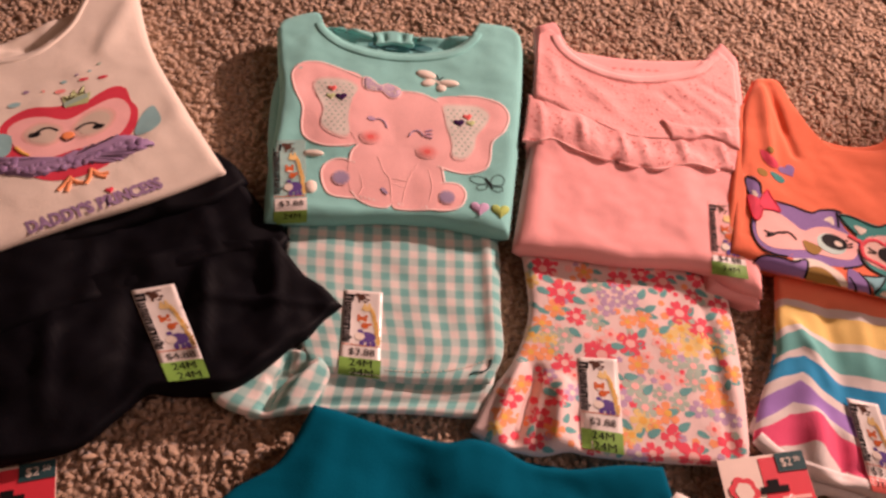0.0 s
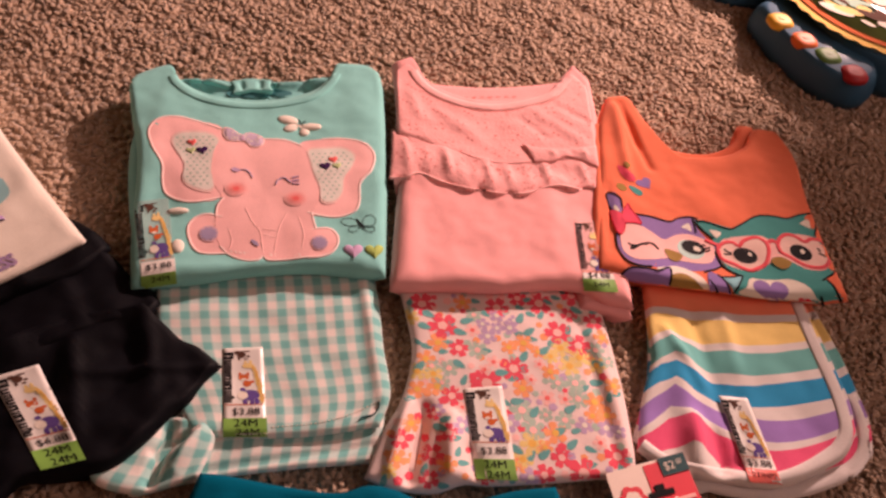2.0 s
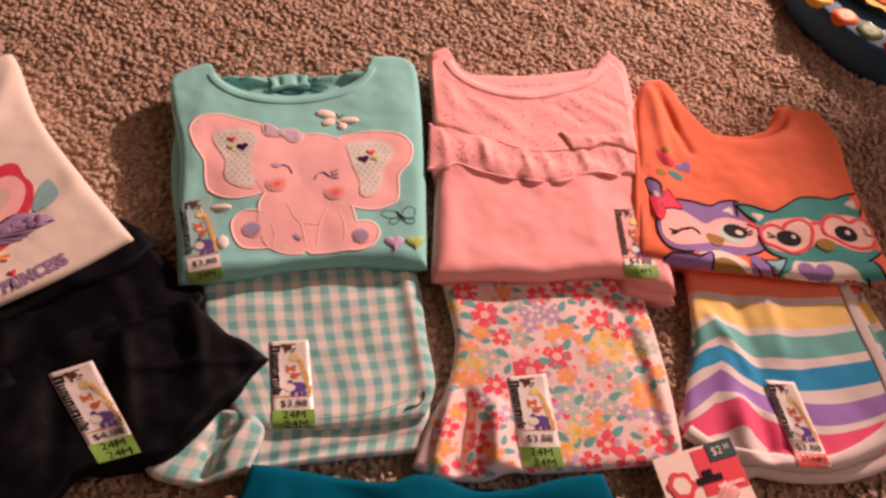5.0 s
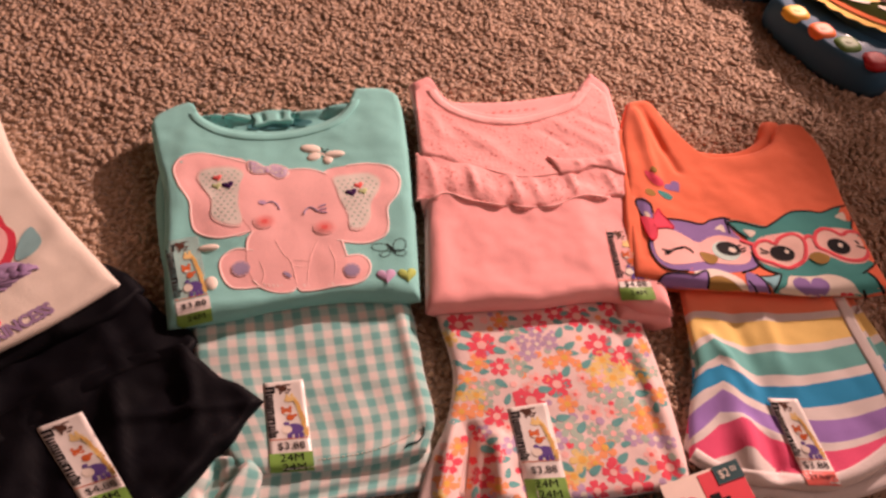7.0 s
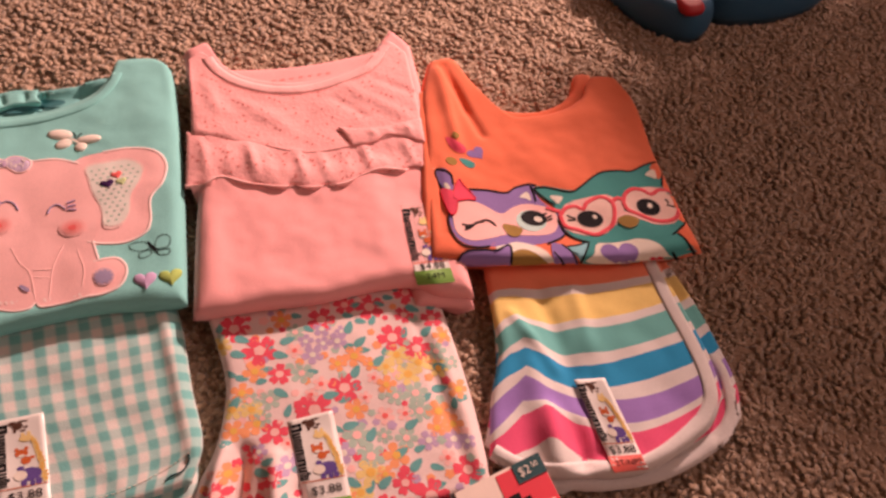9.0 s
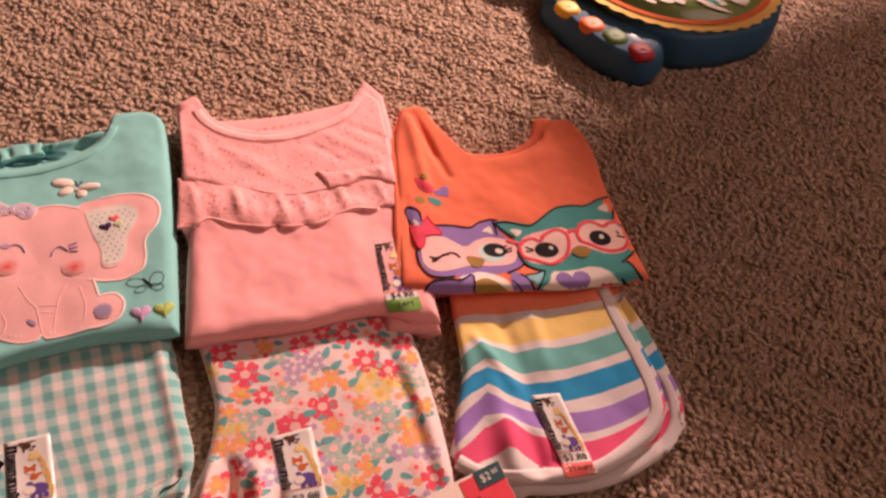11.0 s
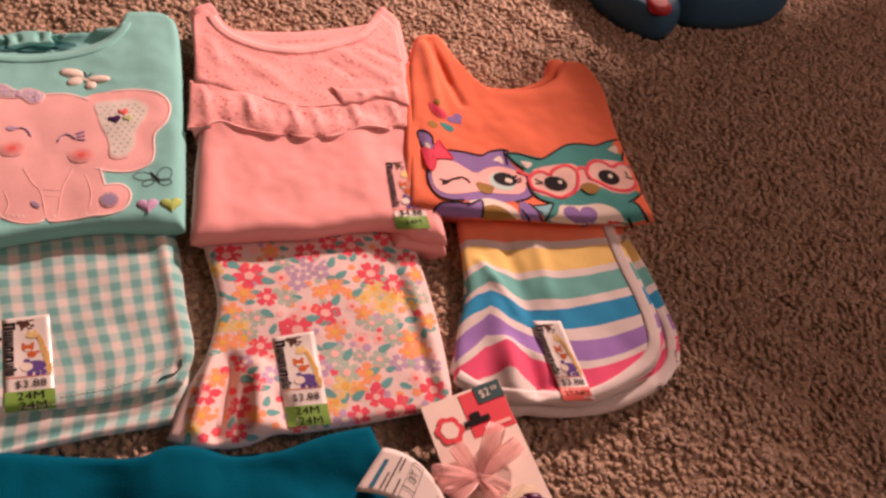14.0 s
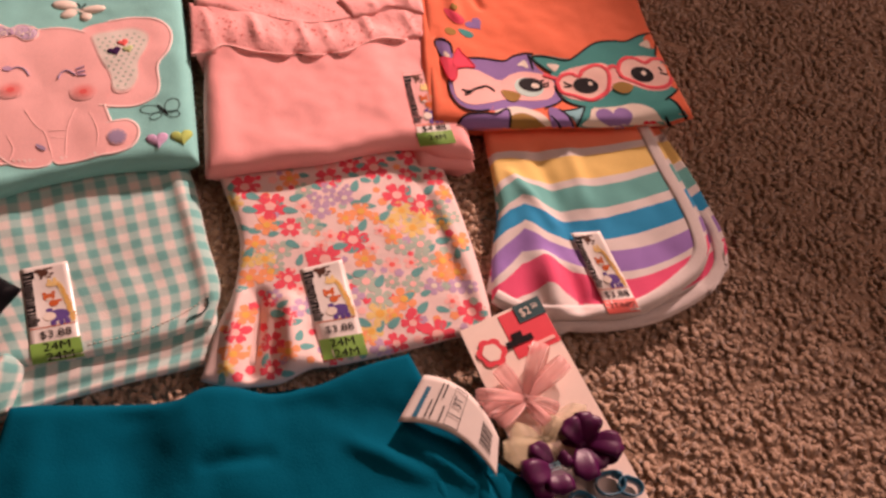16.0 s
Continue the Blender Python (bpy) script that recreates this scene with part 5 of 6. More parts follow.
    for line in ([(-0.195, 0.628), (-0.198, 0.619), (-0.202, 0.610)], [(-0.193, 0.626), (-0.194, 0.616), (-0.194, 0.609)], [(-0.192, 0.624), (-0.187, 0.621), (-0.182, 0.621)], [(-0.179, 0.639), (-0.178, 0.627), (-0.180, 0.620)], [(-0.177, 0.637), (-0.170, 0.633), (-0.162, 0.635)], [(-0.177, 0.637), (-0.171, 0.631), (-0.163, 0.629)]):
        band("orange_stitch", line, 0.0034, M["petal_orange"], front, bvh, 0.0016, 8, 0.0008)
    print_on("green_crown", [(-0.221, 0.717), (-0.228, 0.733), (-0.221, 0.731), (-0.219, 0.744), (-0.212, 0.735), (-0.211, 0.752), (-0.207, 0.739), (-0.202, 0.742), (-0.201, 0.726)], "pale_lime", 0.0014, 0)
    print_on("crown_bar", [(-0.224, 0.724), (-0.214, 0.733), (-0.205, 0.740), (-0.203, 0.734), (-0.213, 0.726), (-0.222, 0.718)], "sage", 0.0019, 0)
    for x, y, a, b, m in ((-0.269, 0.717, 0.0060, 0.0034, "owl_aqua"), (-0.263, 0.736, 0.0030, 0.0022, "mauve"), (-0.231, 0.740, 0.0055, 0.0030, "soft_blush"), (-0.231, 0.754, 0.0030, 0.0022, "owl_aqua"), (-0.213, 0.760, 0.0050, 0.0022, "owl_red"), (-0.195, 0.765, 0.0050, 0.0022, "owl_red"),
                          (-0.247, 0.739, 0.0016, 0.0014, "soft_blush"), (-0.221, 0.766, 0.0018, 0.0014, "mauve"), (-0.210, 0.773, 0.0018, 0.0014, "owl_aqua"), (-0.203, 0.785, 0.0022, 0.0016, "sage")):
        print_on("confetti", oval(x, y, a, b, 25, 12), m, 0.0010, 0)
    lettering("lettering", "DADDY'S PRINCESS", lambda x, y: at(-0.0025 + 0.96 * x, -0.098 + 1.35 * y + 0.06 * x * x), 0.0145, M["mauve"], front, bvh, 0.0012, bold=0.05)
    print_on("red_heart", heart(-0.157, 0.6135, 0.0040, 25), "owl_red", 0.0016, 0, 0.0006)
    c = np.array((-0.268, 0.530))
    sticker(top, bvh, (tuple(c + ay * 0.10), tuple(c + ay * 0.10 + ax * 0.032), tuple(c + ay * 0.004 + ax * 0.034), tuple(c + ay * 0.002)), "$3.88", "24M", M["green_band"], True, 1, (0.70, 0.86))
    return top


# ---- navy skirt ----
def navy_skirt():
    skirt = thing("tiered_skirt", (-0.10, 0.50, 0), "navy-black tiered cotton skirt with a price sticker, on the carpet", "skirt")
    pleats = [(-0.18 + 0.06 * k, 0.50 + 0.02 * k, -0.16 + 0.055 * k, 0.39 + 0.03 * k, 0.007, (0.004, -0.003, 0.005)[k % 3]) for k in range(4)]
    low, low_bvh = patch([(-0.34, 0.43), (-0.20, 0.50), (-0.08, 0.56), (0.0, 0.57)], [(0.0, 0.57), (0.014, 0.552), (0.028, 0.534), (0.042, 0.525), (0.054, 0.512), (0.062, 0.503)],
                         [(-0.30, 0.33), (-0.184, 0.352), (-0.133, 0.366), (-0.106, 0.393), (-0.085, 0.414), (-0.048, 0.416), (-0.022, 0.420), (0.004, 0.441), (0.022, 0.461), (0.034, 0.469), (0.046, 0.487), (0.062, 0.503)],
                         [(-0.34, 0.43), (-0.30, 0.33)], 80, 46, 0.0245, seed=41, crease=0.0048, folds=pleats + [(0.05, 0.50, -0.06, 0.505, 0.004, 0.004)], roll=0.006)
    part("bottom_tier", low, M["navy"], skirt)
    mid, _ = patch([(-0.37, 0.50), (-0.20, 0.57), (-0.05, 0.64)], [(-0.05, 0.64), (-0.030, 0.622), (-0.014, 0.598), (0.004, 0.582), (0.012, 0.566)],
                   [(-0.34, 0.388), (-0.205, 0.452), (-0.100, 0.512), (-0.04, 0.54), (0.0, 0.550), (0.012, 0.566)], [(-0.37, 0.50), (-0.34, 0.388)], 70, 30, 0.0275, seed=42, crease=0.0048, roll=0.006,
                   folds=[(-0.16, 0.56, -0.15, 0.49, 0.007, 0.004), (-0.07, 0.60, -0.05, 0.54, 0.007, 0.004)])
    part("middle_tier", mid, M["navy"], skirt)
    up, _ = patch([(-0.40, 0.57), (-0.22, 0.63), (-0.065, 0.665)], [(-0.065, 0.665), (-0.045, 0.648), (-0.031, 0.628)],
                  [(-0.36, 0.452), (-0.220, 0.520), (-0.120, 0.572), (-0.06, 0.598), (-0.031, 0.628)], [(-0.40, 0.57), (-0.36, 0.452)], 60, 24, 0.030, seed=43, crease=0.0045, roll=0.006,
                  folds=[(-0.11, 0.62, -0.10, 0.58, 0.006, 0.004)])
    part("top_tier", up, M["navy"], skirt)
    sticker(skirt, low_bvh, ((-0.121, 0.512), (-0.086, 0.521), (-0.043, 0.430), (-0.075, 0.425)), "$4.88", "24M", M["green_band"], False, 2, (0.70, 0.81), "glossy white size sticker catching the light")
    return skirt


# ---- gingham shorts ----
def gingham_shorts():
    shorts = thing("shorts", (0.11, 0.50, 0), "aqua and white gingham cotton toddler shorts with price sticker", "shorts", "folded shorts")
    back, _ = patch([(0.0, 0.50), (0.196, 0.50)], [(0.196, 0.50), (0.194, 0.44), (0.180, 0.399)], [(-0.010, 0.395), (0.040, 0.401), (0.12, 0.401), (0.180, 0.399)], [(0.0, 0.50), (-0.01, 0.395)], 60, 36, 0.0085, seed=51, roll=0.004,
                    folds=[(0.02, 0.413, 0.19, 0.420, 0.003, -0.003)])
    part("back_leg", back, M["gingham"], shorts)
    front, bvh = patch([(0.006, 0.615), (0.205, 0.605)], [(0.205, 0.605), (0.206, 0.56), (0.203, 0.507), (0.202, 0.460), (0.188, 0.430)],
                       [(0.035, 0.440), (0.060, 0.436), (0.100, 0.430), (0.139, 0.428), (0.188, 0.430)], [(0.006, 0.615), (0.009, 0.53), (0.035, 0.440)], 76, 70, 0.0165, seed=52, roll=0.008, crease=0.0018,
                       folds=[(0.195, 0.58, 0.194, 0.46, 0.006, 0.004), (0.06, 0.47, 0.04, 0.445, 0.012, 0.004)])
    part("front_leg", front, M["gingham"], shorts)
    leg, leg_bvh = patch([(-0.012, 0.462), (0.028, 0.458), (0.050, 0.452)], [(0.050, 0.452), (0.055, 0.435), (0.042, 0.404)], [(-0.042, 0.420), (-0.030, 0.405), (0.0, 0.396), (0.042, 0.404)],
                         [(-0.012, 0.462), (-0.042, 0.420)], 50, 40, 0.017, seed=53, roll=0.01, crease=0.002,
                         folds=[(0.02, 0.455, 0.004, 0.405, 0.005, -0.012), (0.045, 0.445, 0.022, 0.415, 0.006, 0.011), (0.03, 0.442, 0.008, 0.432, 0.004, -0.008)])
    part("crumpled_leg", leg, M["gingham"], shorts)
    stitches = bmesh.new()
    line = spline([(0.100, 0.4405), (0.139, 0.440), (0.170, 0.446), (0.192, 0.455)], 50)
    for a, b in zip(line[::2], line[1::2]):
        ribbon(stitches, [a, (a + b) / 2, b], 0.0008, bvh, 0.0006, 3, 3, 0.0002)
    part("hem_stitches", stitches, M["cream"], shorts)
    band("loose_thread", [(0.171, 0.438), (0.176, 0.441), (0.184, 0.442), (0.190, 0.448), (0.191, 0.454)], 0.0011, M["slate"], shorts, bvh, 0.0012, 24)
    sticker(shorts, bvh, ((0.063, 0.521), (0.097, 0.519), (0.096, 0.432), (0.061, 0.436)), "$3.88", "24M", M["green_band"], False, 2, (0.66, 0.80))
    return shorts


# ---- floral shorts ----
def floral_shorts():
    shorts = thing("shorts", (0.31, 0.46, 0), "white cotton toddler shorts printed with red, orange and lilac flowers", "shorts", "folded shorts")
    under, _ = patch([(0.232, 0.50), (0.404, 0.50)], [(0.404, 0.50), (0.398, 0.42), (0.392, 0.362)], [(0.185, 0.390), (0.24, 0.373), (0.32, 0.367), (0.392, 0.362)], [(0.232, 0.50), (0.185, 0.390)], 30, 30, 0.008, seed=61, roll=0.004)
    part("back_leg", under, M["floral"], shorts)
    bm, bvh = patch([(0.226, 0.590), (0.422, 0.575)], [(0.422, 0.575), (0.418, 0.50), (0.412, 0.438), (0.403, 0.383), (0.397, 0.357)],
                    [(0.169, 0.386), (0.190, 0.374), (0.222, 0.366), (0.248, 0.370), (0.270, 0.366), (0.320, 0.362), (0.360, 0.360), (0.397, 0.357)],
                    [(0.226, 0.590), (0.229, 0.516), (0.223, 0.483), (0.209, 0.451), (0.191, 0.426), (0.169, 0.386)], 90, 84, 0.0165, seed=62, roll=0.008, crease=0.0012,
                    folds=[(0.215, 0.45, 0.19, 0.39, 0.006, 0.009), (0.230, 0.445, 0.205, 0.38, 0.006, -0.011), (0.25, 0.43, 0.236, 0.372, 0.009, 0.013), (0.262, 0.40, 0.262, 0.37, 0.006, -0.006), (0.395, 0.52, 0.385, 0.37, 0.005, -0.002), (0.405, 0.50, 0.398, 0.38, 0.006, 0.003)])
    front = part("front", bm, M["floral"], shorts)
    kinds = {
        "red_flower": ("petal_red", "rose", 5, [(0.261, 0.526, 13.5), (0.271, 0.500, 9), (0.289, 0.461, 14), (0.317, 0.473, 12.5), (0.369, 0.507, 12), (0.385, 0.491, 11), (0.228, 0.503, 10), (0.255, 0.452, 9.5), (0.318, 0.370, 9), (0.352, 0.367, 13),
                                               (0.337, 0.383, 9), (0.317, 0.541, 11), (0.360, 0.542, 12), (0.246, 0.552, 12), (0.386, 0.378, 11), (0.228, 0.400, 9), (0.408, 0.516, 9), (0.386, 0.526, 8), (0.340, 0.550, 9), (0.395, 0.548, 10), (0.245, 0.418, 8), (0.268, 0.376, 8), (0.204, 0.417, 9), (0.221, 0.379, 8), (0.236, 0.437, 6)]),
        "orange_flower": ("petal_orange", "amber", 5, [(0.253, 0.508, 9), (0.239, 0.492, 8), (0.333, 0.499, 9), (0.350, 0.466, 7.5), (0.244, 0.463, 8.5), (0.320, 0.452, 8.5), (0.382, 0.431, 9), (0.389, 0.417, 8), (0.338, 0.406, 9.5), (0.318, 0.496, 7), (0.411, 0.497, 8),
                                                     (0.405, 0.445, 8), (0.344, 0.488, 6), (0.226, 0.462, 8), (0.215, 0.43, 8), (0.325, 0.394, 6.5), (0.285, 0.55, 8), (0.295, 0.383, 6), (0.376, 0.418, 7), (0.198, 0.40, 8), (0.238, 0.389, 8), (0.212, 0.397, 6)]),
        "yellow_flower": ("lemon", "amber", 6, [(0.367, 0.490, 9), (0.370, 0.470, 9.5), (0.396, 0.468, 8), (0.382, 0.478, 9), (0.229, 0.480, 8), (0.243, 0.476, 8), (0.315, 0.399, 10), (0.303, 0.386, 8.5), (0.355, 0.482, 7), (0.232, 0.538, 8), (0.19, 0.39, 6)]),
        "green_flower": ("petal_sage", "rose", 6, [(0.288, 0.496, 8.5), (0.258, 0.480, 8), (0.243, 0.484, 7), (0.249, 0.466, 6.5), (0.314, 0.431, 10), (0.319, 0.411, 10), (0.370, 0.452, 9), (0.354, 0.454, 7.5), (0.368, 0.436, 9), (0.350, 0.417, 8), (0.293, 0.535, 7), (0.400, 0.484, 8), (0.334, 0.424, 6), (0.408, 0.47, 6)]),
        "lilac_flower": ("petal_lilac", "cream", 5, [(0.301, 0.510, 8), (0.315, 0.532, 7), (0.324, 0.517, 7.5), (0.299, 0.524, 6), (0.366, 0.410, 7.5), (0.385, 0.405, 8), (0.258, 0.423, 7.5), (0.300, 0.420, 8), (0.306, 0.369, 8.5), (0.312, 0.518, 6), (0.395, 0.400, 6), (0.24, 0.44, 6), (0.33, 0.525, 5)]),
        "pink_flower": ("rose", "blush", 5, [(0.288, 0.518, 6.5), (0.300, 0.482, 6), (0.340, 0.440, 7), (0.356, 0.437, 6), (0.270, 0.44, 7), (0.33, 0.46, 5), (0.375, 0.392, 6), (0.29, 0.475, 5), (0.262, 0.44, 5), (0.342, 0.475, 5)])}
    for name, (petal, eye, count, spots) in kinds.items():
        for n, (x, y, mm) in enumerate(spots):
            if not on_cloth(bvh, x, y, mm / 2500):
                continue
            bm2 = bmesh.new()
            shape(bm2, petalled(x, y, mm / 840, count, 0.6 * n, 0.16 if name == "red_flower" else 0.04), bvh, 0.00020, 4, index=0)
            shape(bm2, blossom(x, y, mm / 2600, count, 0.6 * n, 0.2, 2 * count), bvh, 0.00034, 2, index=1)
            part(name, bm2, [M[petal], M[eye]], front)
    rng = random.Random(12)
    dots = bmesh.new()
    spots = [(0.285, 0.529), (0.342, 0.511), (0.351, 0.489), (0.244, 0.527), (0.268, 0.483), (0.305, 0.470), (0.398, 0.469), (0.325, 0.428), (0.350, 0.394), (0.358, 0.427), (0.342, 0.407), (0.323, 0.388), (0.239, 0.423), (0.271, 0.397),
             (0.276, 0.517), (0.337, 0.527), (0.395, 0.53), (0.232, 0.485), (0.25, 0.54), (0.399, 0.505), (0.222, 0.47), (0.39, 0.45), (0.312, 0.44), (0.33, 0.485), (0.30, 0.395)]
    for x, y in spots:
        if on_cloth(bvh, x, y, 0.006):
            decal("leaf_print", leaf(x, y, 0.0066, 0.0035, rng.uniform(-0.8, 1.2)), M["print_leaf"], front, bvh, 0.0003, 3)
    taken = [(x, y) for v in kinds.values() for x, y, _ in v[3]] + spots
    for _ in range(1500):
        x, y = rng.uniform(0.18, 0.415), rng.uniform(0.362, 0.56)
        if on_cloth(bvh, x, y, 0.005) and min(math.hypot(x - a, y - b) for a, b in taken) > 0.0086:
            taken.append((x, y))
            if rng.random() < 0.34:
                shape(dots, leaf(x, y, rng.uniform(0.0045, 0.006), 0.0028, rng.uniform(-0.8, 1.4)), bvh, 0.0002, 2, index=5)
                continue
            shape(dots, blossom(x, y, rng.uniform(0.0028, 0.0046), 5, rng.uniform(0, 3), 0.3, 15), bvh, 0.0002, 2, index=rng.randrange(5))
    tagged(part("small_print", dots, [M["rose"], M["petal_lilac"], M["petal_orange"], M["petal_sage"], M["petal_red"], M["print_leaf"]], front), kind="stuff")
    sticker(shorts, bvh, ((0.267, 0.458), (0.302, 0.457), (0.294, 0.368), (0.260, 0.374)), "$3.88", "24M", M["green_band"], False, 2, (0.62, 0.79))
    return shorts


# ---- striped shorts ----
def striped_shorts():
    shorts = thing("shorts", (0.54, 0.43, 0), "rainbow-striped jersey shorts with white curved hems, on the carpet", "shorts", "folded shorts")
    outer = [(0.645, 0.560), (0.648, 0.466), (0.644, 0.417), (0.638, 0.378), (0.624, 0.349)]
    hem = [(0.405, 0.392), (0.425, 0.362), (0.450, 0.341), (0.480, 0.328), (0.530, 0.321), (0.588, 0.330), (0.624, 0.349)]
    back, back_bvh = patch([(0.487, 0.590), (0.645, 0.560)], outer, hem, [(0.487, 0.590), (0.460, 0.505), (0.440, 0.450), (0.405, 0.392)], 60, 56, 0.0095, seed=71, roll=0.005, uv="unit", folds=[(0.60, 0.345, 0.635, 0.40, 0.005, -0.003)])
    rear = part("back_leg", back, M["stripes"], shorts)
    inner = [(0.643, 0.560), (0.637, 0.490), (0.633, 0.440), (0.629, 0.402), (0.618, 0.370)]
    lip = [(0.405, 0.380), (0.420, 0.363), (0.440, 0.352), (0.462, 0.345), (0.480, 0.340), (0.497, 0.335), (0.515, 0.332), (0.540, 0.334), (0.568, 0.341), (0.596, 0.351), (0.618, 0.370)]

    # how far down each stripe's middle runs, from the inner edge across to the binding
    across = (0.0, 0.05, 0.12, 0.20, 0.30, 0.40, 0.55, 0.70, 0.87, 1.0)
    runs = ((0.25, 0.24, 0.225, 0.215, 0.215, 0.22, 0.227, 0.24, 0.253, 0.26), (0.41, 0.365, 0.355, 0.373, 0.375, 0.372, 0.373, 0.38, 0.388, 0.395), (0.545, 0.50, 0.445, 0.465, 0.493, 0.493, 0.503, 0.512, 0.522, 0.53),
            (0.66, 0.60, 0.575, 0.610, 0.640, 0.650, 0.635, 0.65, 0.680, 0.69), (0.87, 0.79, 0.68, 0.715, 0.745, 0.765, 0.800, 0.82, 0.840, 0.85), (0.98, 0.935, 0.85, 0.79, 0.835, 0.88, 0.905, 0.915, 0.925, 0.935))

    def droop(a, c):
        rows = [float(np.interp(a, across, run)) for run in runs]
        return float(np.interp(c, [0, *rows, 1.06], [0, 0.20, 0.365, 0.5075, 0.6375, 0.77, 0.885, 1.0])) - c

    front, bvh = patch([(0.482, 0.590), (0.643, 0.560)], inner, lip, [(0.482, 0.590), (0.464, 0.520), (0.454, 0.480), (0.448, 0.462), (0.425, 0.425), (0.405, 0.380)], 76, 76, 0.019, seed=72, roll=0.009, crease=0.0016, uv="unit", warp=droop,
                       folds=[(0.515, 0.52, 0.50, 0.40, 0.009, -0.004), (0.48, 0.47, 0.455, 0.37, 0.012, 0.006), (0.545, 0.51, 0.53, 0.45, 0.008, 0.003), (0.50, 0.36, 0.47, 0.35, 0.008, -0.005), (0.478, 0.50, 0.49, 0.44, 0.006, 0.004), (0.468, 0.40, 0.452, 0.358, 0.010, 0.009), (0.486, 0.385, 0.478, 0.35, 0.007, -0.006), (0.52, 0.42, 0.50, 0.36, 0.01, -0.003)])
    part("front_leg", front, M["stripes"], shorts)
    band("side_binding", [(0.633, 0.530), (0.6313, 0.509), (0.628, 0.485), (0.6256, 0.460), (0.6235, 0.428), (0.619, 0.398), (0.610, 0.374), (0.592, 0.3585), (0.570, 0.350)], 0.0125, M["binding"], shorts, bvh, 0.0012, 60, 0.0012)
    band("front_hem", [(0.411, 0.386), (0.425, 0.370), (0.444, 0.359), (0.465, 0.352), (0.482, 0.347), (0.498, 0.342), (0.516, 0.339), (0.540, 0.341), (0.566, 0.348), (0.590, 0.357)], 0.0135, M["binding"], shorts, bvh, 0.0012, 60, 0.0012)
    band("back_hem", [(0.428, 0.366), (0.452, 0.347), (0.482, 0.335), (0.530, 0.328), (0.585, 0.336), (0.617, 0.352), (0.632, 0.380), (0.637, 0.410)], 0.013, M["binding"], rear, back_bvh, 0.0012, 70, 0.0012)
    sticker(shorts, bvh, ((0.502, 0.424), (0.529, 0.418), (0.524, 0.334), (0.496, 0.340)), "$3.88", "2T/NP2", M["red_band"], False, 1, (0.72, 0.84), "", 0.0024)
    return shorts


aqua_top()
pink_top()
orange_top()
white_top()
navy_skirt()
gingham_shorts()
floral_shorts()
striped_shorts()


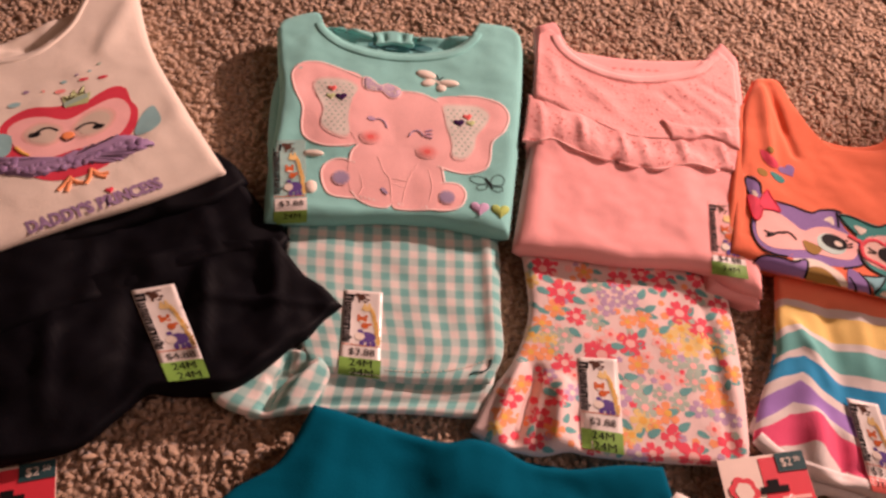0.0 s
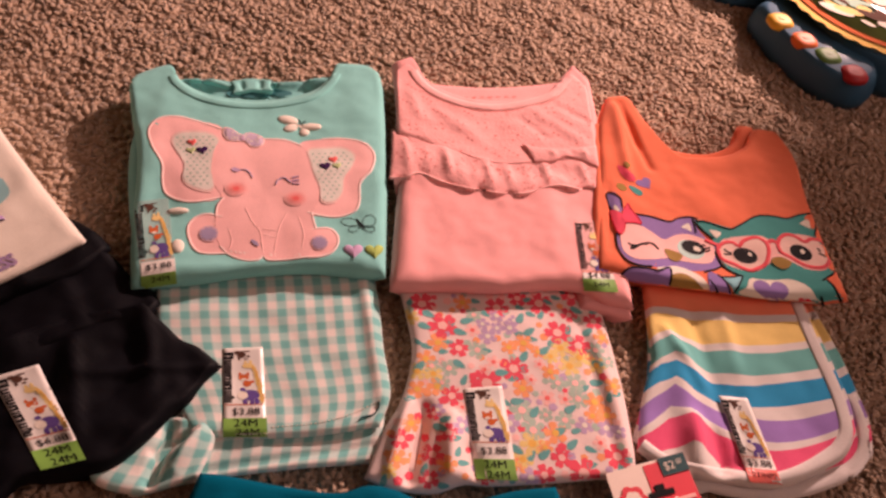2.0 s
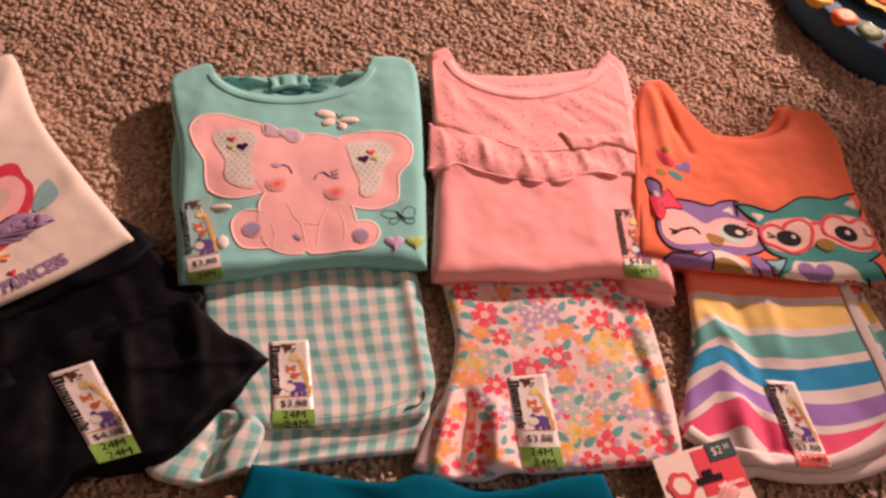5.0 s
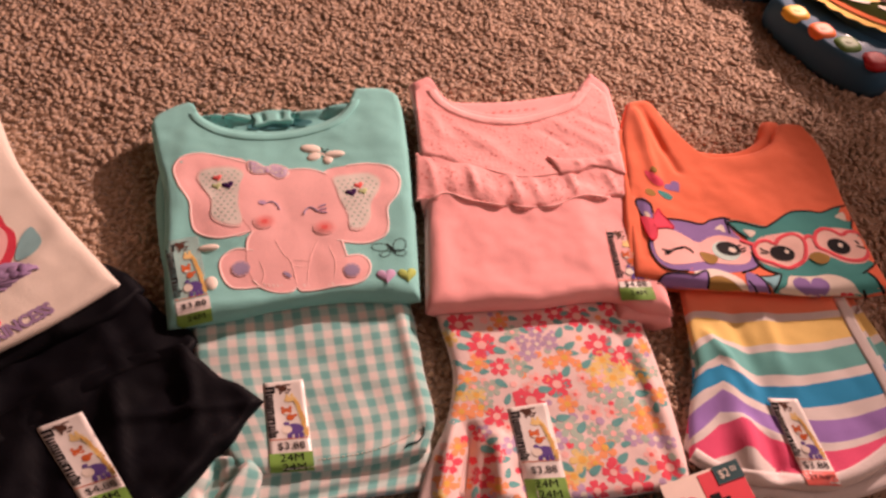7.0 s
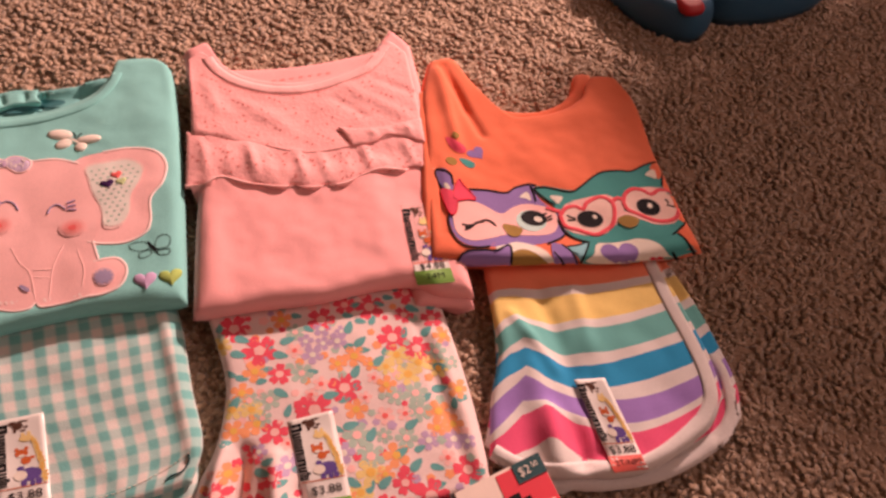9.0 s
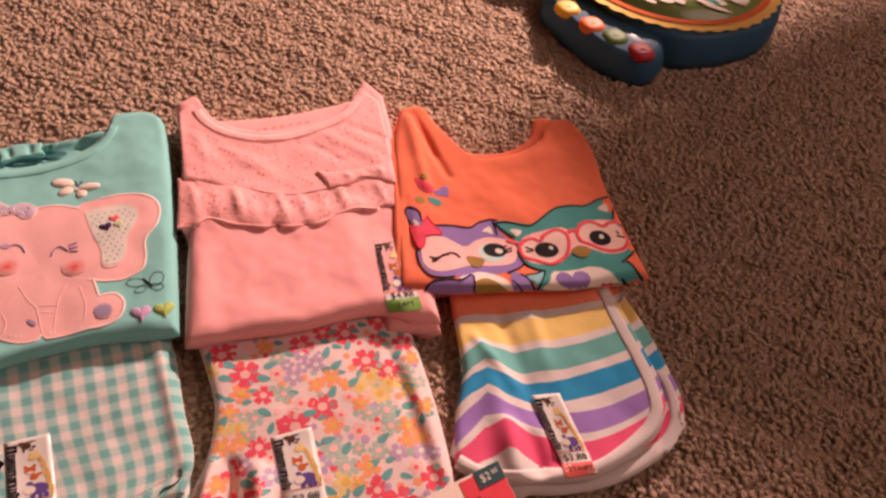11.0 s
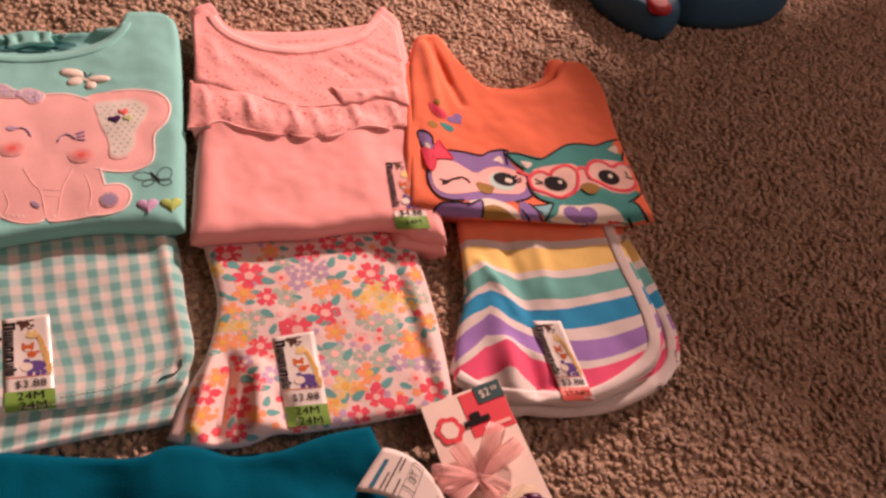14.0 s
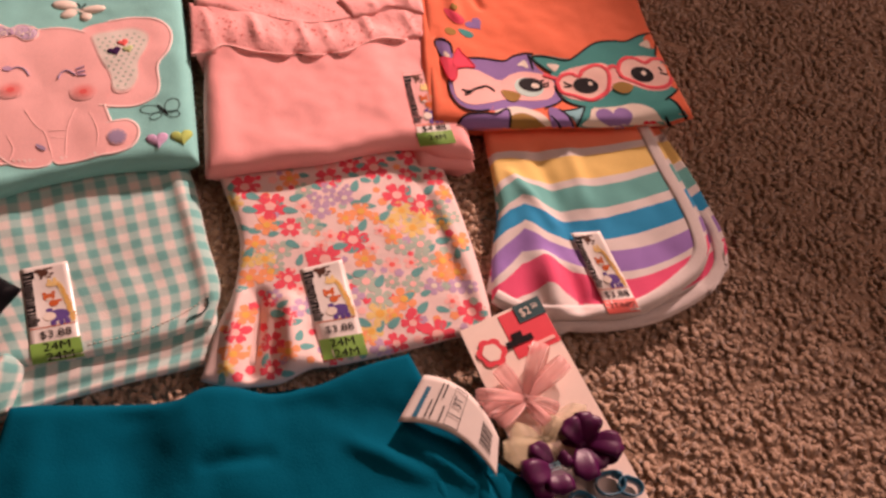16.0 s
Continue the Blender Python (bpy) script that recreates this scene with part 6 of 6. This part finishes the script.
# ---- teal garment ----
def teal_leggings():
    wear = thing("leggings", (0.17, 0.27, 0), "rumpled deep teal jersey leggings with a white paper tag", "leggings")
    gather = [(0.03 + 0.03 * k, 0.255 - 0.004 * k, 0.02 + 0.031 * k, 0.13, 0.006, (0.006, 0.003, 0.008, 0.004)[k % 4]) for k in range(12)]
    bm, bvh = patch([(0.044, 0.402), (0.064, 0.397), (0.108, 0.382), (0.146, 0.372), (0.170, 0.375), (0.190, 0.369), (0.214, 0.355), (0.246, 0.351), (0.284, 0.355), (0.320, 0.354)],
                    [(0.320, 0.354), (0.323, 0.330), (0.326, 0.305), (0.345, 0.262), (0.372, 0.220), (0.395, 0.160), (0.40, 0.10)], [(-0.09, 0.10), (0.10, 0.07), (0.40, 0.10)],
                    [(0.044, 0.402), (0.020, 0.353), (-0.018, 0.325), (-0.050, 0.260), (-0.09, 0.10)], 90, 80, 0.028, seed=81, crease=0.0022, roll=0.010,
                    folds=[(0.155, 0.37, 0.145, 0.31, 0.026, 0.008), (0.185, 0.36, 0.18, 0.30, 0.020, 0.005), (0.120, 0.37, 0.108, 0.30, 0.024, -0.007), (0.16, 0.318, 0.20, 0.312, 0.006, -0.004), (0.22, 0.345, 0.32, 0.30, 0.014, -0.004),
                           (0.06, 0.385, 0.04, 0.30, 0.012, 0.004), (0.26, 0.30, 0.30, 0.26, 0.007, 0.006), (0.30, 0.285, 0.33, 0.245, 0.006, 0.007), *gather])
    part("body", bm, M["teal"], wear)
    under, _ = patch([(0.05, 0.39), (0.31, 0.345)], [(0.31, 0.345), (0.38, 0.12)], [(-0.08, 0.11), (0.38, 0.12)], [(0.05, 0.39), (-0.08, 0.11)], 20, 20, 0.010, seed=82)
    part("back_layer", under, M["teal"], wear)
    for k in range(5):
        a = (0.285 + 0.014 * k, 0.272 - 0.006 * k)
        fold, _ = patch([a, (a[0] + 0.012, a[1] - 0.002)], [(a[0] + 0.012, a[1] - 0.002), (a[0] + 0.018, a[1] - 0.07)], [(a[0] + 0.004, a[1] - 0.072), (a[0] + 0.018, a[1] - 0.07)], [a, (a[0] + 0.004, a[1] - 0.072)], 12, 24,
                        0.006, base=0.022, seed=83 + k, roll=0.006, crease=0.001)
        part("gathered_frill", fold, M["teal"], wear)

    # the paper tag arches off the side seam
    at = quad_map((0.293, 0.303), (0.324, 0.331), (0.358, 0.268), (0.345, 0.243))

    def bent(s, t):
        x, y = at(s, t)
        b = 4 * t * (1 - t)
        return Vector((x + 0.007 * b, y + 0.007 * b, 0.036 + 0.005 * b - 0.002 * t))

    bm = bmesh.new()
    grid = [[bm.verts.new(bent(i / 8, j / 20)) for i in range(9)] for j in range(21)]
    for j in range(20):
        for i in range(8):
            bm.faces.new((grid[j][i], grid[j + 1][i], grid[j + 1][i + 1], grid[j][i + 1]))
    tag_bvh = (BVHTree.FromBMesh(bm), 0.040)
    tag = part("paper_tag", bm, M["paper"], wear, "white curved paper size tag with printed marks")
    tag.modifiers.new("thickness", "SOLIDIFY").thickness = 0.0006

    def mark(name, s0, t0, s1, t1, mat):
        b = bmesh.new()
        g = [[b.verts.new(bent(s0 + (s1 - s0) * i / 3, t0 + (t1 - t0) * j / 4) + Vector((0, 0, 0.0009))) for i in range(4)] for j in range(5)]
        for j in range(4):
            for i in range(3):
                b.faces.new((g[j][i], g[j + 1][i], g[j + 1][i + 1], g[j][i + 1]))
        part(name, b, mat, tag)

    mark("blue_logo_bar", 0.10, 0.09, 0.75, 0.135, M["blue_satin"])
    for k, (s0, s1) in enumerate(((0.12, 0.5), (0.15, 0.9), (0.6, 0.92), (0.1, 0.45))):
        mark("printed_bar", s0, 0.19 + 0.045 * k, s1, 0.205 + 0.045 * k, M["ink"])
    for s0, t0, s1, t1 in ((0.08, 0.38, 0.94, 0.385), (0.08, 0.52, 0.94, 0.525), (0.08, 0.38, 0.10, 0.525), (0.92, 0.38, 0.94, 0.525), (0.34, 0.38, 0.36, 0.525)):
        mark("ruled_line", s0, t0, s1, t1, M["ink"])
    lettering("size_mark", "3T", lambda x, y: tuple(bent(0.66 + x / 0.040, 0.455 - y / 0.075).xy), 0.0095, M["ink"], tag, tag_bvh, 0.0012)
    for k in range(9):
        mark("code_bar", 0.22 + 0.065 * k, 0.76, 0.22 + 0.065 * k + (0.02, 0.04)[k % 2], 0.9, M["ink"])
    return wear


# ---- hair bow cards ----
def ribbon_bow(name, card, centre, loops, mat, height, label):
    """A knot with ribbon loops, each (tip x, tip y, width, rise), that run out over the card and back underneath."""
    c = Vector((*centre, height + 0.006))
    taper, point = (0.55, 0.02) if mat is M["organza"] else (0.22, 0.16)
    knot = bmesh.new()
    bmesh.ops.create_uvsphere(knot, u_segments=14, v_segments=9, radius=1)
    for v in knot.verts:
        v.co = Vector((v.co.x * 0.0050, v.co.y * 0.0040, v.co.z * 0.0038 + 0.0006 * math.sin(v.co.x * 9))) + c
    bow = part(name, knot, mat, card, label)
    for n, (x, y, wide, rise) in enumerate(loops):
        way = Vector((x - c.x, y - c.y, 0))
        reach = way.length
        way.normalize()
        side, bm, rows = Vector((-way.y, way.x, 0)), bmesh.new(), []
        for k in range(25):
            q = 2 * math.pi * k / 24
            out = reach * (0.5 - 0.5 * math.cos(q)) ** 0.8
            full = taper + (1 - taper) * math.sin(min(1.0, out / reach * 1.25) * math.pi / 2)
            row = []
            for j in range(7):
                f = j / 3 - 1
                pucker = 0.0010 * math.sin(f * 9 + n) * (1 - 0.6 * out / reach) - 0.16 * rise * math.exp(-((f - 0.2 * (-1) ** n) / 0.3) ** 2) * out / reach
                lift = rise * (0.55 * out / reach + 0.45 * math.sin(q)) - 0.10 * rise * f * f + pucker
                row.append(bm.verts.new(c + way * (out - point * reach * abs(f) * out / reach) + side * (f * wide / 2 * full + 0.05 * reach * math.sin(q) * (-1) ** n) + Vector((0, 0, lift))))
            rows.append(row)
        for p, q in zip(rows, rows[1:]):
            for i in range(6):
                bm.faces.new((p[i], q[i], q[i + 1], p[i + 1]))
        for v in bm.verts:
            v.co.z = max(v.co.z, height + 0.0012)
        edges = {j: [row[j].co + Vector((0, 0, 0.0003)) for row in rows] for j in (0, 6)}
        loop = part("ribbon_loop", bm, mat, bow)
        if mat is M["organza"]:  # the woven selvedge shows as a denser line
            for j in (0, 6):
                hem = bmesh.new()
                pairs = [[hem.verts.new(v), hem.verts.new(v - side * (j - 3) / 3 * 0.0011)] for v in edges[j]]
                for p, q in zip(pairs, pairs[1:]):
                    hem.faces.new((p[0], q[0], q[1], p[1]))
                part("selvedge", hem, M["organza_edge"], bow)
        loop.modifiers.new("thickness", "SOLIDIFY").thickness = 0.0004
    return bow


def ribbon_curl(card, x, y, radius, mat, height, turn):
    """A narrow ribbon curled on edge into a ring."""
    bm, rows = bmesh.new(), []
    for k in range(31):
        a = 2 * math.pi * k / 30 * 1.08 + turn
        r = radius * (1 - 0.12 * k / 30) * (1 + 0.16 * math.cos(2 * a + turn))
        rows.append([bm.verts.new((x + (r + 0.0016 * f) * math.cos(a), y + (r + 0.0016 * f) * math.sin(a), height + 0.0015 + 0.0075 * f)) for f in (0, 0.5, 1)])
    for p, q in zip(rows, rows[1:]):
        for i in range(2):
            bm.faces.new((p[i], q[i], q[i + 1], p[i + 1]))
    curl = part("ribbon_curl", bm, mat, card, "teal ribbon curl")
    curl.modifiers.new("thickness", "SOLIDIFY").thickness = 0.0011


def clip_card(corners, heights, label, price, with_bows):
    at = quad_map(*corners)
    mid = at(0.5, 0.5)
    card = thing("hair_clip_card", (*mid, 0), label, "hair accessory", "hair clip cards")

    def up(s, t):
        return Vector((*at(s, t), heights[0] + (heights[1] - heights[0]) * t))

    def sheet(name, s0, t0, s1, t1, mat, lift, thick, parent, text=""):
        b = bmesh.new()
        lo = [b.verts.new(up(s, t) + Vector((0, 0, lift - thick))) for s, t in ((s0, t0), (s0, t1), (s1, t1), (s1, t0))]
        hi = [b.verts.new(up(s, t) + Vector((0, 0, lift))) for s, t in ((s0, t0), (s0, t1), (s1, t1), (s1, t0))]
        b.faces.new(hi)
        b.faces.new(lo[::-1])
        for i in range(4):
            b.faces.new((lo[i], lo[(i + 1) % 4], hi[(i + 1) % 4], hi[i]))
        return part(name, b, mat, parent, text, smooth=False)

    board = sheet("card", 0, 0, 1, 1, M["card"], 0.0, 0.0012, card, "pale pink printed card")
    sheet("red_panel", 0.46, 0.012, 0.995, 0.20, M["card_red"], 0.0005, 0.0003, board)
    sheet("price_block", 0.66, 0.0, 1.0, 0.075, M["slate"], 0.0012, 0.0004, board)
    sheet("hang_hole", 0.40, 0.125, 0.72, 0.150, M["ink"], 0.0014, 0.0004, board)
    sheet("hang_hole", 0.50, 0.100, 0.62, 0.125, M["ink"], 0.0014, 0.0004, board)
    sheet("printed_bar", 0.62, 0.168, 0.95, 0.182, M["rose"], 0.0012, 0.0004, board)
    if not with_bows:
        sheet("red_panel", 0.0, 0.012, 0.46, 0.20, M["card_red"], 0.0005, 0.0003, board)
    width, length = np.linalg.norm(np.subtract(at(1, 0), at(0, 0))), np.linalg.norm(np.subtract(at(0, 1), at(0, 0)))
    bm = bmesh.new()
    bm.faces.new([bm.verts.new(up(s, t)) for s, t in ((-0.3, -0.3), (-0.3, 1.3), (1.3, 1.3), (1.3, -0.3))])
    flat = (BVHTree.FromBMesh(bm), heights[0])
    bm.free()
    c = at(0.22, 0.135)
    red = bmesh.new()
    shape(red, blossom(*c, 0.0128, 6, 0.3, 0.22, 48), flat, 0.0010, 2, skirt=0.0004)
    bloom = part("flower_print", red, M["card_red"], board)
    for r, m, z in ((0.0078, "card", 0.0014),):
        b = bmesh.new()
        shape(b, blossom(*c, r, 6, 0.3, 0.15, 36), flat, z, 1, skirt=0.0004)
        part("flower_ring", b, M[m], bloom)
    lettering("price", price[:2], lambda x, y: at(0.78 + x / width, 0.038 - y / length), 0.0100, M["cream"], board, flat, 0.0022)
    lettering("price", price[3:], lambda x, y: at(0.91 + x / width, 0.030 - y / length), 0.0060, M["cream"], board, flat, 0.0022)
    if with_bows:
        z = heights[0] * 0.6 + heights[1] * 0.4
        ribbon_bow("organza_bow", card, (0.391, 0.257), [(0.356, 0.254, 0.022, 0.008), (0.434, 0.271, 0.016, 0.006), (0.368, 0.270, 0.020, 0.007), (0.412, 0.265, 0.020, 0.007), (0.384, 0.243, 0.022, 0.006)], M["yellow_net"], z, "sheer pale yellow organza bow")
        ribbon_bow("organza_bow", card, (0.392, 0.292), [(0.422, 0.327, 0.013, 0.018), (0.435, 0.309, 0.013, 0.012), (0.354, 0.303, 0.011, 0.020), (0.357, 0.292, 0.010, 0.010), (0.382, 0.321, 0.014, 0.010), (0.410, 0.273, 0.009, 0.016), (0.363, 0.279, 0.011, 0.008), (0.399, 0.267, 0.010, 0.008)],
                   M["organza"], z, "sheer pale pink organza bow")
        ribbon_bow("satin_bow", card, (0.390, 0.236), [(0.361, 0.237, 0.020, 0.016), (0.377, 0.256, 0.014, 0.012), (0.403, 0.238, 0.012, 0.012), (0.385, 0.214, 0.020, 0.014), (0.366, 0.220, 0.018, 0.010)], M["satin"], z, "glossy dark purple satin bow")
        ribbon_bow("satin_bow", card, (0.417, 0.245), [(0.409, 0.264, 0.020, 0.018), (0.430, 0.264, 0.020, 0.018), (0.443, 0.229, 0.020, 0.016), (0.407, 0.217, 0.019, 0.012), (0.425, 0.222, 0.018, 0.010)], M["satin"], z, "glossy dark purple satin bow")
        for x, y, r, turn in ((0.425, 0.212, 0.0095, 0.3), (0.438, 0.205, 0.0075, 1.2), (0.399, 0.205, 0.0095, 2.0), (0.384, 0.192, 0.0085, 0.8), (0.418, 0.188, 0.0090, 1.7), (0.436, 0.187, 0.0070, 2.6)):
            ribbon_curl(card, x, y, r, M["blue_satin"], z - 0.003, turn)
        tinsel = bmesh.new()
        for k in range(12):
            shape(tinsel, oval(0.385 + 0.0022 * (k % 4), 0.233 + 0.0022 * (k // 4), 0.0010, 0.0005, 25 * k, 6), None, 0.0, 1, other=z + 0.0125)
        part("tinsel", tinsel, M["sky"], card)
        for s, t, tw in ((0.30, 0.655, 20),):
            b = bmesh.new()
            shape(b, [tuple(np.array(at(s, t)) + (0.012 * math.cos(radians(a + tw)), 0.007 * math.sin(radians(a + tw)))) for a in range(0, 360, 30)], flat, 0.016, 2, 0.002, skirt=-0.015)
            part("plastic_tie", b, M["clear"], board)
    return card


# ---- activity toy ----
def rounded_body(bm, outline, base, top, roll, steps=6, index=0):
    """A closed form from an outline, with a rounded shoulder up to the top."""
    pts = np.array(outline, float)
    mid = pts.mean(0)
    reach = np.linalg.norm(pts - mid, axis=1).mean()
    loops = [[bm.verts.new((*(mid + (p - mid) * 0.97), base)) for p in pts], [bm.verts.new((*p, base + (top - base) * 0.3)) for p in pts]]
    for k in range(1, steps + 1):
        a = k / steps * math.pi / 2
        s = 1 - roll * (1 - math.cos(a)) / reach
        loops.append([bm.verts.new((*(mid + (p - mid) * s), base + (top - base) * (0.3 + 0.7 * math.sin(a)))) for p in pts])
    n = len(pts)
    for a, b in zip(loops, loops[1:]):
        for i in range(n):
            bm.faces.new((a[i], a[(i + 1) % n], b[(i + 1) % n], b[i])).material_index = index
    bm.faces.new(loops[-1]).material_index = index
    bm.faces.new(loops[0][::-1]).material_index = index
    bmesh.ops.recalc_face_normals(bm, faces=bm.faces)


def activity_toy():
    toy = thing("activity_toy", (1.02, 1.00, 0), "blue plastic toddler activity toy with coloured buttons, on the carpet", "toy")
    bm = bmesh.new()
    rounded_body(bm, spline([(0.93, 0.858), (0.975, 0.842), (1.03, 0.840), (1.085, 0.848), (1.125, 0.866), (1.175, 0.915), (1.195, 0.99), (1.18, 1.10), (1.10, 1.19), (1.0, 1.20), (0.90, 1.15), (0.87, 1.05), (0.88, 0.93)], 90, True), -0.006, 0.052, 0.011)
    part("base", bm, M["toy_blue"], toy, "glossy dark blue plastic base")
    bm = bmesh.new()
    rounded_body(bm, spline([(0.818, 1.022), (0.809, 0.998), (0.811, 0.960), (0.819, 0.915), (0.833, 0.872), (0.853, 0.843), (0.876, 0.829), (0.902, 0.833), (0.925, 0.853), (0.928, 0.888), (0.905, 0.930), (0.891, 0.975), (0.878, 1.020), (0.848, 1.032)], 90, True), -0.006, 0.042, 0.014)
    part("button_lobe", bm, M["toy_blue"], toy)
    for x, y, m in ((0.824, 0.965, "amber_plastic"), (0.839, 0.921, "orange_plastic"), (0.857, 0.887, "green_plastic"), (0.877, 0.850, "red_plastic")):
        colour = {"amber_plastic": (0.80, 0.45, 0.03), "orange_plastic": (0.80, 0.16, 0.02), "green_plastic": (0.09, 0.20, 0.03), "red_plastic": (0.42, 0.012, 0.02)}[m]
        bm = bmesh.new()
        rounded_body(bm, [(x + 0.0178 * math.copysign(abs(math.cos(a)) ** 0.75, math.cos(a)), y + 0.0178 * math.copysign(abs(math.sin(a)) ** 0.75, math.sin(a))) for a in np.linspace(0, 2 * math.pi, 32, endpoint=False)], 0.036, 0.0470, 0.010)
        cap = part("button", bm, vinyl(m, colour, rough=0.55, coat=0.0), toy, m.split("_")[0] + " glossy push button")
        shine = bmesh.new()
        shape(shine, oval(x, y, 0.005, 0.004, 20), None, 0.0008, 1, other=0.0469)
        part("moulded_mark", shine, cap.data.materials[0], cap)
    bm = bmesh.new()
    rounded_body(bm, spline([(0.784, 1.082), (0.805, 1.066), (0.840, 1.058), (0.880, 1.070), (0.890, 1.120), (0.850, 1.160), (0.800, 1.150), (0.774, 1.112)], 60, True), -0.006, 0.032, 0.014)
    part("corner_lobe", bm, M["toy_blue"], toy)
    # picture disc inside a scalloped yellow rim
    cx, cy, r = 1.025, 1.025, 0.174
    rim = bmesh.new()
    shape(rim, [(cx + (r + 0.005 * abs(math.cos(22 * a))) * math.cos(a), cy + (r + 0.005 * abs(math.cos(22 * a))) * math.sin(a)) for a in np.linspace(0, 2 * math.pi, 308, endpoint=False)], None, 0.004, 2, 0.0, 0.0515)
    edge = part("scalloped_rim", rim, M["rim_yellow"], toy, "yellow scalloped rim")
    ring = bmesh.new()
    shape(ring, oval(cx, cy, r - 0.010, n=80), None, 0.006, 2, 0.0, 0.0515)
    part("orange_ring", ring, M["fox"], edge)
    disc = bmesh.new()
    shape(disc, oval(cx, cy, r - 0.021, n=80), None, 0.007, 2, 0.001, 0.0515)
    field = part("picture_disc", disc, vinyl("picture_green", (0.20, 0.28, 0.07), rough=0.25, coat=0.5), toy, "glossy printed picture disc")
    for x, y, a, b, turn, m in ((0.945, 0.985, 0.030, 0.016, -50, "sage"), (0.965, 0.955, 0.030, 0.012, -45, "brown"), (0.985, 1.0, 0.034, 0.016, 15, "tangerine"), (1.03, 1.0, 0.024, 0.030, 30, "cream"), (1.05, 0.965, 0.012, 0.050, 40, "ear_spot"),
                                (1.08, 0.98, 0.010, 0.050, 45, "sage"), (1.10, 1.0, 0.009, 0.040, 45, "cream"), (1.0, 0.94, 0.03, 0.014, 0, "fox"), (0.94, 1.03, 0.016, 0.03, 20, "rose"), (1.06, 0.93, 0.03, 0.012, 10, "brown"), (1.0, 1.06, 0.04, 0.02, 0, "sky")):
        blob = bmesh.new()
        shape(blob, oval(x, y, a, b, turn), None, 0.0012, 2, 0.0, 0.0590)
        part("picture_shape", blob, M[m], field)
    rng = random.Random(21)
    for n in range(84):
        a, q = rng.uniform(0, 6.283), 0.138 * math.sqrt(rng.random())
        blob = bmesh.new()
        shape(blob, oval(cx + q * math.cos(a), cy + q * math.sin(a), rng.uniform(0.004, 0.010), rng.uniform(0.010, 0.026), rng.uniform(20, 60), 14), None, 0.0016 + 0.00002 * n, 2, 0.0, 0.0590)
        part("picture_shape", blob, M[rng.choice(("cream", "sage", "tangerine", "ear_spot", "rose", "brown", "lemon", "sea", "cream", "cream", "white"))], field)
    for x, y, rr, m, hgt in ((1.108, 0.940, 0.022, "plum", 0.022), (1.062, 0.985, 0.020, "blue_satin", 0.016), (1.02, 1.03, 0.022, "sea", 0.022)):
        k = bmesh.new()
        rounded_body(k, oval(x, y, rr, n=28), 0.055, 0.058 + hgt, 0.014)
        knob = part("knob", k, M[m], toy)
        hoop = bmesh.new()
        for i in range(24):
            for j in range(8):
                a, b = i / 24 * 2 * math.pi, j / 8 * 2 * math.pi
                hoop.verts.new((x + (rr + 0.007 + 0.005 * math.cos(b)) * math.cos(a), y + (rr + 0.007 + 0.005 * math.cos(b)) * math.sin(a), 0.062 + 0.005 * math.sin(b)))
        hoop.verts.ensure_lookup_table()
        for i in range(24):
            for j in range(8):
                hoop.faces.new([hoop.verts[p] for p in (i * 8 + j, (i + 1) % 24 * 8 + j, (i + 1) % 24 * 8 + (j + 1) % 8, i * 8 + (j + 1) % 8)])
        part("knob_ring", hoop, M["amber"], knob)
    return toy


teal_leggings()
clip_card(((0.368, 0.362), (0.442, 0.372), (0.452, 0.160), (0.372, 0.158)), (0.024, 0.016), "pink hair clip card holding organza and satin bows", "$2.50", True)
clip_card(((-0.222, 0.346), (-0.148, 0.362), (-0.108, 0.180), (-0.182, 0.165)), (0.010, 0.004), "red and pink hair clip card beside the skirt", "$2.50", False)
activity_toy()
